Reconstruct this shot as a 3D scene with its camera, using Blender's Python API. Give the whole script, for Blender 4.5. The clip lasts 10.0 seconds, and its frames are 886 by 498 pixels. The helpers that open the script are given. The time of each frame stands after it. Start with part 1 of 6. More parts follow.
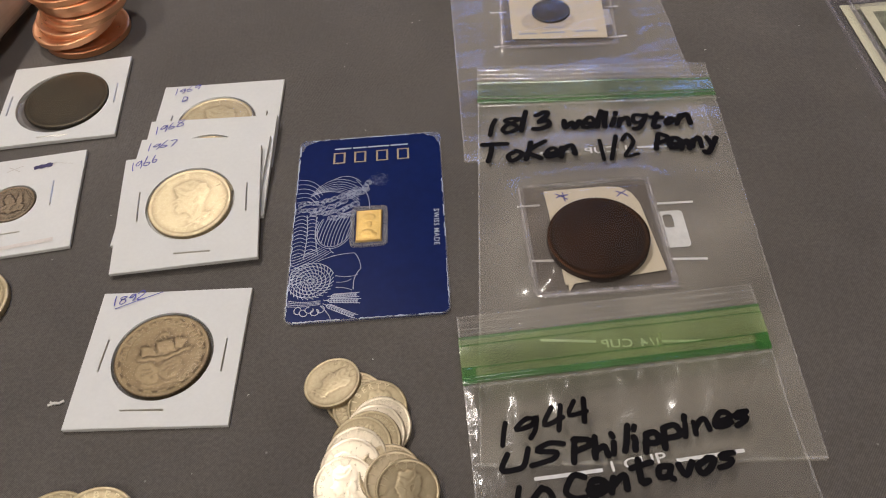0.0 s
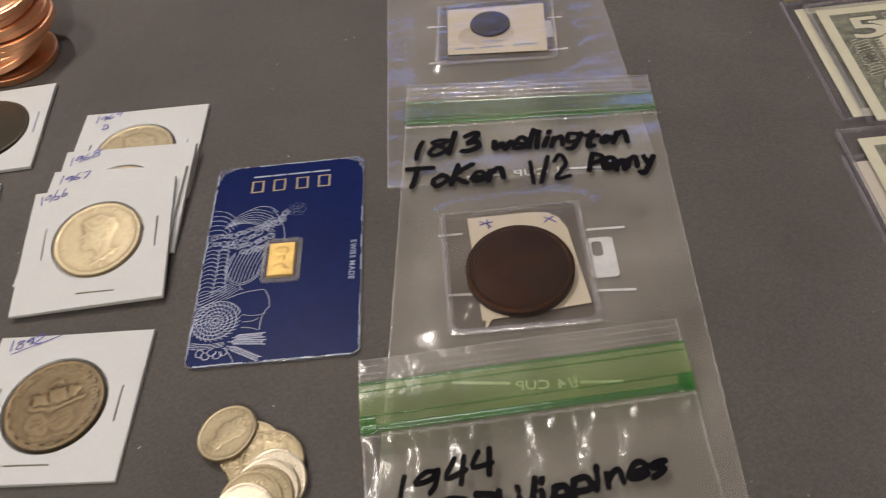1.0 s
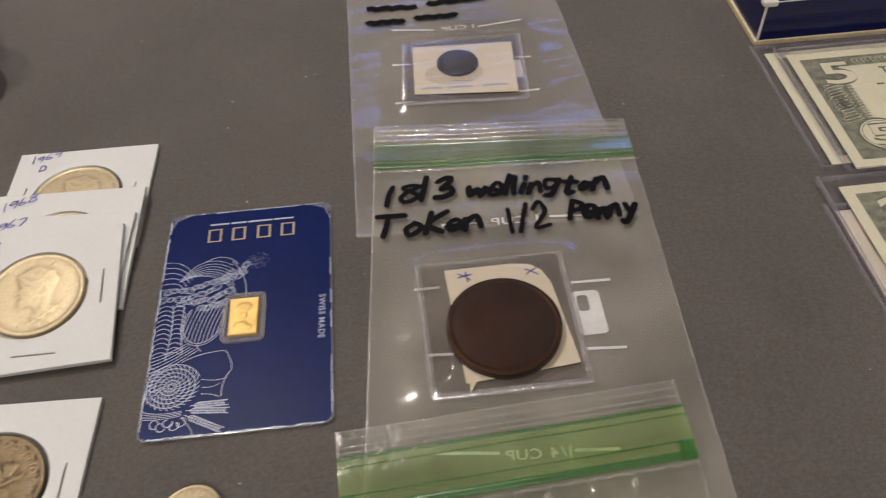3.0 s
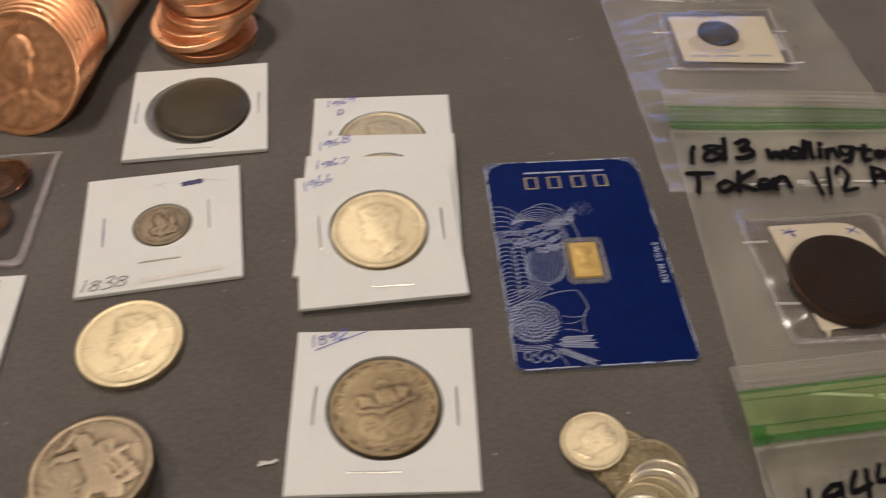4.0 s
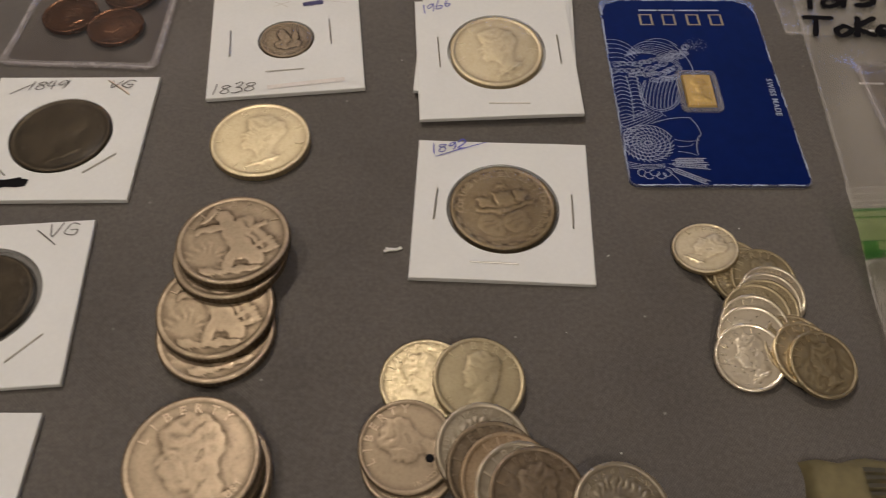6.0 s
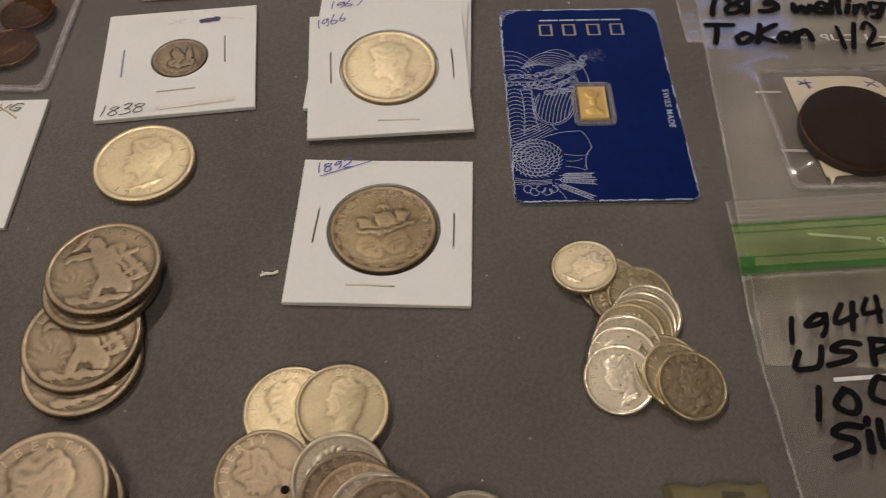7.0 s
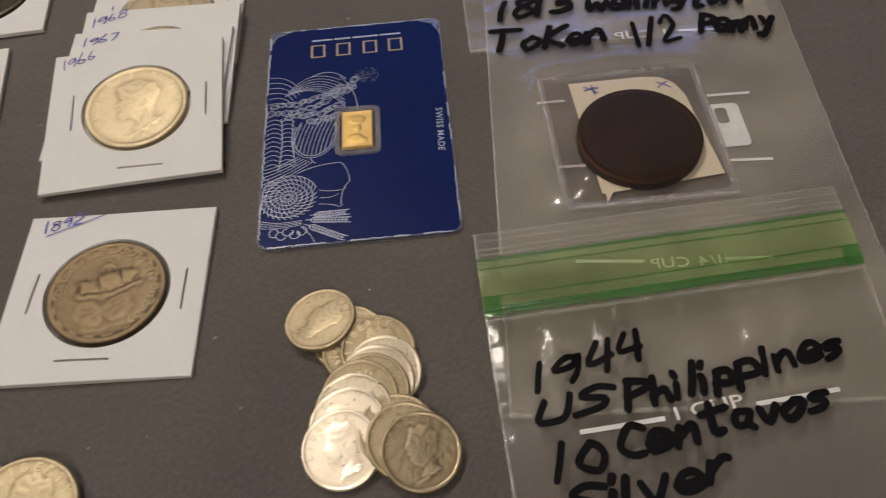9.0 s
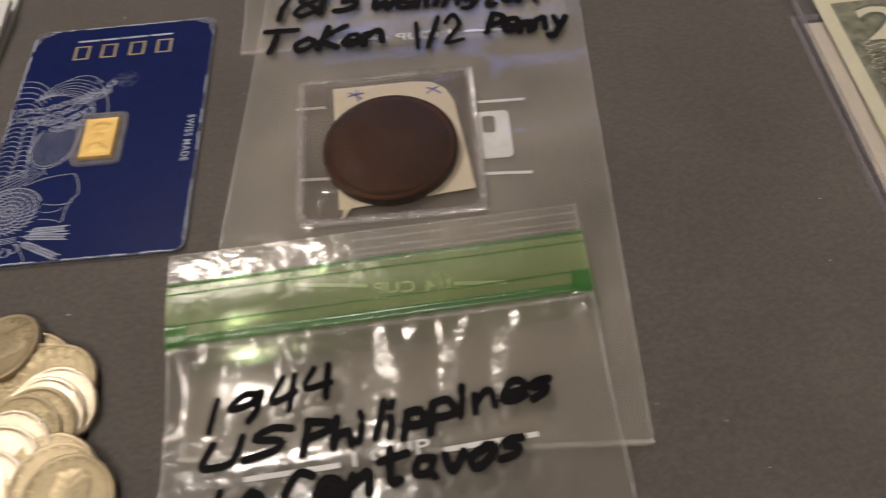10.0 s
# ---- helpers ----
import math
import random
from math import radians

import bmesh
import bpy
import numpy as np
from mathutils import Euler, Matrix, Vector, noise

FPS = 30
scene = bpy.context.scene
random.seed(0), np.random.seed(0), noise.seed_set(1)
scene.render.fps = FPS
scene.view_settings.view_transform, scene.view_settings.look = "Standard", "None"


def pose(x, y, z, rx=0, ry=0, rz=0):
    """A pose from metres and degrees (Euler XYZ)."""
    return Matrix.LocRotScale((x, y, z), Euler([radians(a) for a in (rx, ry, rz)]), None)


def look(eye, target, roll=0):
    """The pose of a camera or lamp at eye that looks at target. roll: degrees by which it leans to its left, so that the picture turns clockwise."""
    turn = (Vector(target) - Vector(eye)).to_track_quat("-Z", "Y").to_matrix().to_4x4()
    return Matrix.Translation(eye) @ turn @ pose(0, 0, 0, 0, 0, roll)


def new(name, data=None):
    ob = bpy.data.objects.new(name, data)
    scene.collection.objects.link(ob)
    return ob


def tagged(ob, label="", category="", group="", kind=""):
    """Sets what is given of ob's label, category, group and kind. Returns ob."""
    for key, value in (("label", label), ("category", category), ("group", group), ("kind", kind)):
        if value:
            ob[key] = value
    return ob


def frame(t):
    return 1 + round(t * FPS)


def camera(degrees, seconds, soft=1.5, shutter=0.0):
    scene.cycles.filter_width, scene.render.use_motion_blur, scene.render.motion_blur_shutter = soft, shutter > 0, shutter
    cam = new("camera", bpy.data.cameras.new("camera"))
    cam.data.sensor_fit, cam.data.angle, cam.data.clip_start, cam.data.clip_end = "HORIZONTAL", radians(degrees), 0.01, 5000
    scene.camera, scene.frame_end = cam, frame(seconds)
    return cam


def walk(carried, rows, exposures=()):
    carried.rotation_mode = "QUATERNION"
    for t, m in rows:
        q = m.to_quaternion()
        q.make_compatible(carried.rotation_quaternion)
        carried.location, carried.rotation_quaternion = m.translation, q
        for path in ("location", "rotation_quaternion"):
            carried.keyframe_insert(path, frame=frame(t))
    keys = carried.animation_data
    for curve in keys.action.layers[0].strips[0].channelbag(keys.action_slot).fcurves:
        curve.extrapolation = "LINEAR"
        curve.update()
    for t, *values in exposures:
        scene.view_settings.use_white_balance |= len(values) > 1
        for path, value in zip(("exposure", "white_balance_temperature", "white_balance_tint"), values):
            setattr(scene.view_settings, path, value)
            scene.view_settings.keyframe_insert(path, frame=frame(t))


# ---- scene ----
cam = camera(56.74, 10.0, soft=1.08, shutter=0.35)
PATH = [
    (0, (0.03394, -0.19555, 0.21877), (0.00875, 0.44049, -0.55248), -5.583),
    (0.5, (0.04356, -0.19118, 0.21736), (0.00708, 0.44877, -0.55019), -6.737),
    (1, (0.06907, -0.17845, 0.20954), (0.01822, 0.46097, -0.55763), -8.546),
    (1.5, (0.08427, -0.16975, 0.20649), (0.04397, 0.47622, -0.55581), -8.635),
    (2, (0.07976, -0.15774, 0.20897), (0.07572, 0.48532, -0.55684), -6.584),
    (2.2, (0.08495, -0.15059, 0.20833), (0.08239, 0.48403, -0.56449), -6.778),
    (3.3, (0.02737, -0.16499, 0.20228), (0.07881, 0.49792, -0.54465), -1.233),
    (3.5, (0.00362, -0.16739, 0.20574), (0.06255, 0.49311, -0.54277), -0.246),
    (4, (-0.05839, -0.16822, 0.20070), (-0.00325, 0.48429, -0.55507), 1.103),
    (4.5, (-0.10845, -0.16808, 0.20059), (-0.07259, 0.45543, -0.58041), 0.983),
    (5, (-0.13350, -0.18887, 0.19686), (-0.11184, 0.41264, -0.60171), 1.214),
    (5.5, (-0.11309, -0.20043, 0.19690), (-0.10302, 0.38838, -0.61131), 1.109),
    (6, (-0.08063, -0.19988, 0.18642), (-0.08227, 0.38307, -0.62609), 0.415),
    (6.2, (-0.07244, -0.19826, 0.18503), (-0.07232, 0.38519, -0.62711), 0.571),
    (7.3, (-0.03251, -0.18778, 0.18921), (-0.04030, 0.38825, -0.62818), -2.216),
    (7.5, (-0.02202, -0.18402, 0.18478), (-0.03255, 0.39332, -0.63166), -3.296),
    (8, (-0.00987, -0.17982, 0.18642), (-0.01841, 0.39704, -0.63038), -4.425),
    (8.5, (0.00518, -0.17755, 0.18242), (-0.00078, 0.40052, -0.63355), -5.289),
    (9, (0.02329, -0.17086, 0.17454), (0.02061, 0.40683, -0.64171), -5.275),
    (9.5, (0.05216, -0.16471, 0.16741), (0.04091, 0.41118, -0.65004), -5.832),
    (10, (0.09489, -0.16005, 0.15880), (0.07489, 0.41598, -0.65838), -6.379),
]
walk(cam, [(t, look(eye, target, roll)) for t, eye, target, roll in PATH], exposures=[(0.0, -0.10, 5990, 10), (2.2, -0.12, 6080, 10), (3.5, -0.03, 6180, 10), (4.0, -0.16, 6430, 10), (4.5, -0.34, 6540, 10), (5.0, -0.43, 6480, 10), (6.0, -0.45, 6430, 10), (7.5, -0.32, 6350, 10), (8.5, -0.30, 6280, 10), (9.5, -0.34, 6320, 10), (10.0, -0.24, 6350, 10)])

# ---- world, lamps ----
world = bpy.data.worlds.new("dusk")
scene.world = world
world.use_nodes = True
sky = world.node_tree.nodes.new("ShaderNodeTexSky")
sky.sky_type, sky.sun_disc = "NISHITA", False
sky.sun_elevation, sky.sun_rotation = radians(4), radians(200)
tint = world.node_tree.nodes.new("ShaderNodeMixRGB")
tint.blend_type, tint.inputs[0].default_value, tint.inputs[2].default_value = "MULTIPLY", 1.0, (0.42, 0.50, 1.0, 1.0)
world.node_tree.links.new(sky.outputs[0], tint.inputs[1])
world.node_tree.links.new(tint.outputs[0], world.node_tree.nodes["Background"].inputs[0])
world.node_tree.nodes["Background"].inputs[1].default_value = 3.6


def area_lamp(name, eye, target, size, power, colour):
    data = bpy.data.lights.new(name, "AREA")
    data.shape, data.size, data.energy, data.color = "DISK", size, power, colour
    ob = new(name, data)
    ob.matrix_world = look(eye, target)
    return ob


WARM = (1.0, 0.875, 0.745)
area_lamp("unseen_bulbs", (-0.38, 0.68, 1.52), (-0.38, 0.68, 0.0), 0.12, 14.5, WARM)
area_lamp("unseen_bulbs", (-0.78, 0.00, 1.52), (-0.6, 0.00, 0.0), 0.16, 6.3, WARM)
# fill light with no known source, added behind the camera
area_lamp("unseen_bulbs", (0.15, -1.25, 1.52), (0.15, -0.9, 0.0), 0.16, 13.0, WARM)


# ---- materials ----
def nodes_of(name):
    m = bpy.data.materials.new(name)
    m.use_nodes = True
    nt = m.node_tree
    return m, nt, nt.nodes["Principled BSDF"]


def noise_node(nt, scale, detail=3.0, rough=0.55, coords="Object"):
    tc = nt.nodes.new("ShaderNodeTexCoord")
    n = nt.nodes.new("ShaderNodeTexNoise")
    n.inputs["Scale"].default_value, n.inputs["Detail"].default_value, n.inputs["Roughness"].default_value = scale, detail, rough
    nt.links.new(tc.outputs[coords], n.inputs["Vector"])
    return n


def ramp(nt, source, lo, hi, a=(0, 0, 0, 1), b=(1, 1, 1, 1)):
    r = nt.nodes.new("ShaderNodeValToRGB")
    r.color_ramp.elements[0].position, r.color_ramp.elements[1].position = lo, hi
    r.color_ramp.elements[0].color, r.color_ramp.elements[1].color = a, b
    nt.links.new(source, r.inputs[0])
    return r


def mix_colour(nt, fac, a, b, blend="MIX"):
    n = nt.nodes.new("ShaderNodeMixRGB")
    n.blend_type = blend
    for key, v in ((0, fac), (1, a), (2, b)):
        if isinstance(v, (tuple, float, int)):
            n.inputs[key].default_value = v
        else:
            nt.links.new(v, n.inputs[key])
    return n.outputs[0]


def bump(nt, bsdf, height, strength, distance):
    b = nt.nodes.new("ShaderNodeBump")
    b.inputs["Strength"].default_value, b.inputs["Distance"].default_value = strength, distance
    nt.links.new(height, b.inputs["Height"])
    nt.links.new(b.outputs[0], bsdf.inputs["Normal"])
    return b


def c4(c, k=1.0):
    return (c[0] * k, c[1] * k, c[2] * k, 1.0)


def plain(name, colour, rough=0.6, grain=400.0, vary=0.12, metal=0.0, relief=0.00005, spec=0.5):
    """A surface with grain at two scales."""
    m, nt, b = nodes_of(name)
    n1, n2 = noise_node(nt, grain), noise_node(nt, grain / 9.0, 2.0)
    f = mix_colour(nt, 0.5, n1.outputs[0], n2.outputs[0])
    r = ramp(nt, f, 0.3, 0.7, c4(colour, 1.0 - vary), c4(colour, 1.0 + vary))
    nt.links.new(r.outputs[0], b.inputs["Base Color"])
    b.inputs["Roughness"].default_value, b.inputs["Metallic"].default_value = rough, metal
    b.inputs["Specular IOR Level"].default_value = spec
    bump(nt, b, n1.outputs[0], 0.5, relief)
    return m


def metal(name, base, dark, rough=0.3, hollow_tone=0.8, scale=260.0, spots=0.35, metallic=1.0, grain=0.3):
    """Coin metal: bare on the high points, toned in patches and hollows; the hollows' tone also paints relief shade."""
    m, nt, b = nodes_of(name)
    at = nt.nodes.new("ShaderNodeAttribute")
    at.attribute_name = "relief_tone"
    n1, n2 = noise_node(nt, scale * 0.7, 2.5), noise_node(nt, scale * 6.0, 2.0)
    patch = ramp(nt, n1.outputs[0], 0.38, 0.80)
    add = nt.nodes.new("ShaderNodeMath")
    add.operation, add.use_clamp = "MULTIPLY_ADD", True
    nt.links.new(patch.outputs[0], add.inputs[0])
    add.inputs[1].default_value = spots
    scaled = nt.nodes.new("ShaderNodeMath")
    scaled.operation = "MULTIPLY"
    nt.links.new(at.outputs["Fac"], scaled.inputs[0])
    scaled.inputs[1].default_value = hollow_tone
    nt.links.new(scaled.outputs[0], add.inputs[2])
    info = nt.nodes.new("ShaderNodeObjectInfo")
    shade = ramp(nt, info.outputs["Random"], 0.0, 1.0, (0.8, 0.78, 0.74, 1), (1.1, 1.08, 1.06, 1))
    col = mix_colour(nt, add.outputs[0], c4(base), c4(dark))
    col = mix_colour(nt, 1.0, col, shade.outputs[0], "MULTIPLY")
    nt.links.new(col, b.inputs["Base Color"])
    b.inputs["Metallic"].default_value = metallic
    rr = ramp(nt, n2.outputs[0], 0.3, 0.7, (rough * 0.75,) * 3 + (1,), (min(1.0, rough * 1.4),) * 3 + (1,))
    nt.links.new(rr.outputs[0], b.inputs["Roughness"])
    bump(nt, b, n2.outputs[0], grain, 0.000005)
    return m


def clear(name, haze=0.06, tint=(1, 1, 1), haze_colour=(0.8, 0.8, 0.82), rough=0.08, wrinkle=60.0, depth=0.0006, ior=1.45, base_gloss=0.0):
    """Thin clear plastic: see-through, a little milky, glossy towards grazing angles."""
    m, nt, b = nodes_of(name)
    nt.nodes.remove(b)
    out = nt.nodes["Material Output"]
    tr, di, gl = (nt.nodes.new("ShaderNodeBsdf" + k) for k in ("Transparent", "Diffuse", "Glossy"))
    tr.inputs[0].default_value, di.inputs[0].default_value = c4(tint), c4(haze_colour)
    gl.inputs["Roughness"].default_value = rough
    gl.inputs[0].default_value = (1, 1, 1, 1)
    m1, m2 = nt.nodes.new("ShaderNodeMixShader"), nt.nodes.new("ShaderNodeMixShader")
    n1 = noise_node(nt, wrinkle, 3.0)
    n2 = noise_node(nt, wrinkle * 0.6, 2.0)
    hz = ramp(nt, n2.outputs[0], 0.3, 0.75, (haze * 0.5,) * 3 + (1,), (min(1.0, haze * 1.6),) * 3 + (1,))
    nt.links.new(hz.outputs[0], m1.inputs[0])
    nt.links.new(tr.outputs[0], m1.inputs[1])
    nt.links.new(di.outputs[0], m1.inputs[2])
    lw = nt.nodes.new("ShaderNodeLayerWeight")
    lw.inputs[0].default_value = 0.5
    fr = nt.nodes.new("ShaderNodeMath")
    fr.operation = "POWER"
    nt.links.new(lw.outputs["Facing"], fr.inputs[0])
    fr.inputs[1].default_value = 4.2
    bp = nt.nodes.new("ShaderNodeBump")
    bp.inputs["Strength"].default_value, bp.inputs["Distance"].default_value = 0.6, depth
    nt.links.new(n1.outputs[0], bp.inputs["Height"])
    nt.links.new(bp.outputs[0], gl.inputs["Normal"])
    g = nt.nodes.new("ShaderNodeMath")
    g.operation, g.use_clamp = "ADD", True
    nt.links.new(fr.outputs[0], g.inputs[0])
    g.inputs[1].default_value = ((ior - 1) / (ior + 1)) ** 2 + base_gloss
    nt.links.new(g.outputs[0], m2.inputs[0])
    nt.links.new(m1.outputs[0], m2.inputs[1])
    nt.links.new(gl.outputs[0], m2.inputs[2])
    nt.links.new(m2.outputs[0], out.inputs[0])
    return m


def cloth_material():
    """Dark grey twill with a fine diagonal rib, slubs and a little lint."""
    m, nt, b = nodes_of("grey twill cloth")
    tc = nt.nodes.new("ShaderNodeTexCoord")
    waves = []
    for turn, scale in ((38, 560.0), (-52, 500.0)):
        mp = nt.nodes.new("ShaderNodeMapping")
        mp.inputs["Rotation"].default_value = (0, 0, radians(turn))
        w = nt.nodes.new("ShaderNodeTexWave")
        w.inputs["Scale"].default_value, w.inputs["Distortion"].default_value = scale, 0.9
        w.inputs["Detail"].default_value, w.inputs["Detail Scale"].default_value = 1.0, 2.0
        nt.links.new(tc.outputs["Object"], mp.inputs[0])
        nt.links.new(mp.outputs[0], w.inputs[0])
        waves.append(w.outputs["Fac"])
    weave = mix_colour(nt, 0.22, waves[0], waves[1])
    big, small = noise_node(nt, 14.0, 4.0), noise_node(nt, 900.0, 3.0)
    base = ramp(nt, big.outputs[0], 0.3, 0.7, (0.0950, 0.0855, 0.0785, 1), (0.1305, 0.1180, 0.1085, 1))
    thread = ramp(nt, weave, 0.15, 0.85, (0.80, 0.80, 0.80, 1), (1.16, 1.16, 1.16, 1))
    col = mix_colour(nt, 1.0, base.outputs[0], thread.outputs[0], "MULTIPLY")
    fuzz = ramp(nt, small.outputs[0], 0.35, 0.7, (0.85, 0.85, 0.85, 1), (1.15, 1.15, 1.15, 1))
    col = mix_colour(nt, 1.0, col, fuzz.outputs[0], "MULTIPLY")
    vo = nt.nodes.new("ShaderNodeTexVoronoi")
    vo.inputs["Scale"].default_value = 75.0
    nt.links.new(tc.outputs["Object"], vo.inputs["Vector"])
    speck = ramp(nt, vo.outputs["Distance"], 0.018, 0.035, (0.55, 0.55, 0.55, 1), (0, 0, 0, 1))
    col = mix_colour(nt, speck.outputs[0], col, (0.36, 0.35, 0.33, 1))
    nt.links.new(col, b.inputs["Base Color"])
    b.inputs["Roughness"].default_value = 0.9
    b.inputs["Specular IOR Level"].default_value = 0.2
    b.inputs["Sheen Weight"].default_value = 0.25
    b.inputs["Sheen Roughness"].default_value = 0.5
    bump(nt, b, weave, 0.6, 0.00015)
    return m


CLOTH = cloth_material()
CARD = plain("white cardboard", (0.690, 0.698, 0.690), 0.75, 700.0, 0.035)
PAPER = plain("cream paper", (0.76, 0.69, 0.54), 0.8, 500.0, 0.05)
BLUE_INK = plain("blue pen ink", (0.055, 0.06, 0.38), 0.5, 900.0, 0.3)
BLACK_INK = plain("black marker ink", (0.005, 0.0045, 0.006), 0.6, 600.0, 0.3, spec=0.08)
GREY_INK = plain("pencil", (0.10, 0.095, 0.09), 0.6, 900.0, 0.35)
FAINT_INK = plain("faint pencil", (0.55, 0.53, 0.50), 0.7, 900.0, 0.15)
RED_FAINT = plain("faint red stamp", (0.67, 0.63, 0.60), 0.7, 900.0, 0.1)
STAPLE = plain("staple wire", (0.62, 0.60, 0.56), 0.3, 900.0, 0.1, metal=1.0)
NAVY = plain("navy printed card", (0.0020, 0.0098, 0.082), 0.36, 300.0, 0.15, relief=0.00001, spec=0.10)
SILVER_PRINT = plain("silver line print", (0.27, 0.30, 0.40), 0.45, 900.0, 0.45, metal=0.2)
GOLD_PRINT = plain("gold letter print", (0.36, 0.29, 0.19), 0.4, 800.0, 0.15, metal=0.3)
PALE_PRINT = plain("pale letter print", (0.38, 0.44, 0.58), 0.5, 800.0, 0.15)
WHITE_PRINT = plain("white bag print", (0.66, 0.66, 0.66), 0.6, 500.0, 0.15)
GOLD = metal("gold bar", (0.66, 0.48, 0.17), (0.36, 0.23, 0.06), 0.52, 0.7, 500.0, 0.4)
LAMINATE = clear("laminate", 0.13, (1, 1, 1), (0.50, 0.52, 0.60), 0.18, 500.0, 0.0002)
BLISTER = clear("gold blister", 0.10, (1, 1, 1), (0.85, 0.82, 0.72), 0.12, 300.0, 0.0002, 1.5, 0.02)
FILM = clear("bag film", 0.012, (0.98, 0.98, 0.97), (0.80, 0.76, 0.69), 0.13, 45.0, 0.0007, 1.33)
# milky film; extra diffuse haze paints in the sheen of the bags
SHEEN_HAZE_FILM = clear("sheen haze back film", 0.165, (0.98, 0.98, 0.97), (0.80, 0.75, 0.67), 0.4, 45.0, 0.0001, 1.1)
# the same back film with a third of that haze, for the uppermost bag
LOW_HAZE_FILM = clear("low haze back film", 0.055, (0.98, 0.98, 0.97), (0.80, 0.75, 0.67), 0.4, 45.0, 0.0001, 1.1)
CREASED_FILM = clear("creased bag film", 0.030, (0.98, 0.98, 0.97), (0.80, 0.76, 0.69), 0.20, 110.0, 0.0012, 1.34, 0.045)
SEAM = clear("bag seam", 0.20, (1, 1, 1), (0.78, 0.77, 0.75), 0.2, 900.0, 0.0004, 1.45)
RIDGE = clear("zip ridge", 0.16, (1, 1, 1), (0.82, 0.82, 0.80), 0.12, 400.0, 0.0003, 1.45, 0.02)
GREEN_DEEP = clear("deep green zip", 0.27, (0.52, 0.74, 0.48), (0.08, 0.30, 0.075), 0.22, 300.0, 0.0003, 1.45, 0.02)
GREEN_PALE = clear("pale green zip", 0.22, (0.80, 0.93, 0.66), (0.42, 0.56, 0.22), 0.30, 140.0, 0.0010, 1.45, 0.02)
GREEN_FAINT = clear("faint green zip", 0.08, (0.84, 0.92, 0.83), (0.36, 0.52, 0.36), 0.08, 120.0, 0.0008)
VINYL = clear("vinyl sleeve", 0.009, (0.90, 0.885, 0.88), (0.66, 0.62, 0.70), 0.34, 90.0, 0.0006, 1.06)
VINYL_EDGE = clear("vinyl welded edge", 0.26, (0.88, 0.87, 0.88), (0.62, 0.58, 0.60), 0.16, 800.0, 0.0004, 1.40)
WINDOW_FILM = clear("flip window film", 0.003, (0.99, 0.99, 0.99), (0.8, 0.8, 0.78), 0.30, 120.0, 0.0002, 1.10)
ACRYLIC = clear("capsule acrylic", 0.010, (0.95, 0.95, 0.94), (0.75, 0.75, 0.72), 0.04, 40.0, 0.0001, 1.4, 0.01)
HARD_SLEEVE = clear("rigid note sleeve", 0.02, (0.97, 0.97, 0.98), (0.62, 0.60, 0.66), 0.08, 60.0, 0.0003, 1.3)
SLEEVE_EDGE = clear("sleeve edge", 0.26, (0.93, 0.92, 0.95), (0.50, 0.47, 0.54), 0.14, 300.0, 0.0002, 1.4, 0.02)
# milky haze gives the capsule rims a painted highlight
RIM_GLINT = clear("capsule rim painted glint", 0.24, (0.93, 0.93, 0.91), (0.78, 0.76, 0.70), 0.10, 300.0, 0.0001, 1.5, 0.10)
SILVER = metal("bright silver", (0.485, 0.418, 0.28), (0.20, 0.16, 0.095), 0.46, 1.1, 200.0, 0.10, 0.94, 0.10)
SILVER_WHITE = metal("lustrous silver", (0.88, 0.81, 0.67), (0.46, 0.39, 0.27), 0.36, 0.8, 260.0, 0.2, 0.92)
SILVER_WORN = metal("worn silver", (0.292, 0.236, 0.172), (0.062, 0.045, 0.028), 0.45, 1.4, 200.0, 0.12, 0.94, 0.12)
SILVER_DULL = metal("dull silver", (0.300, 0.242, 0.178), (0.095, 0.072, 0.048), 0.45, 1.3, 200.0, 0.07, 0.94, 0.12)
DOLLAR = metal("mottled silver", (0.23, 0.18, 0.112), (0.030, 0.022, 0.012), 0.40, 1.3, 500.0, 0.8, 0.95)
SILVER_YELLOW = metal("yellowed silver", (0.60, 0.52, 0.36), (0.26, 0.20, 0.12), 0.42, 1.2, 200.0, 0.14, 0.94, 0.12)
SILVER_GREY = metal("grey silver", (0.50, 0.45, 0.36), (0.21, 0.18, 0.13), 0.42, 1.2, 200.0, 0.15, 0.94, 0.12)
TAN_COIN = metal("tan toned coin", (0.47, 0.37, 0.26), (0.22, 0.14, 0.07), 0.55, 0.8)
BROWN_COIN = metal("brown toned coin", (0.32, 0.26, 0.19), (0.055, 0.04, 0.027), 0.52, 1.2)
SHIP_COIN = metal("toned silver", (0.235, 0.183, 0.112), (0.085, 0.061, 0.036), 0.46, 1.1, 260.0, 0.35, 0.95)
DARK_CENT = metal("dark bronze", (0.058, 0.046, 0.031), (0.014, 0.011, 0.008), 0.46, 0.75, 300.0, 0.5, 0.9)
OLD_PENNY = metal("old bronze", (0.075, 0.062, 0.041), (0.026, 0.021, 0.014), 0.46, 1.1, 200.0, 0.5, 0.9)
TOKEN = metal("chocolate bronze", (0.044, 0.0172, 0.0074), (0.013, 0.0062, 0.0034), 0.48, 0.9, 160.0, 0.6, 0.95, 0.1)
BLACK_COIN = metal("black silver", (0.13, 0.12, 0.105), (0.018, 0.017, 0.016), 0.72, 1.2, 400.0, 0.5, 0.9)
COPPER = metal("bright copper", (0.95, 0.52, 0.30), (0.74, 0.32, 0.14), 0.36, 0.5, 60.0, 0.0, 0.88, 0.0)
CENT = metal("red brown copper", (0.165, 0.080, 0.046), (0.05, 0.026, 0.015), 0.30, 1.0, 220.0, 0.6)
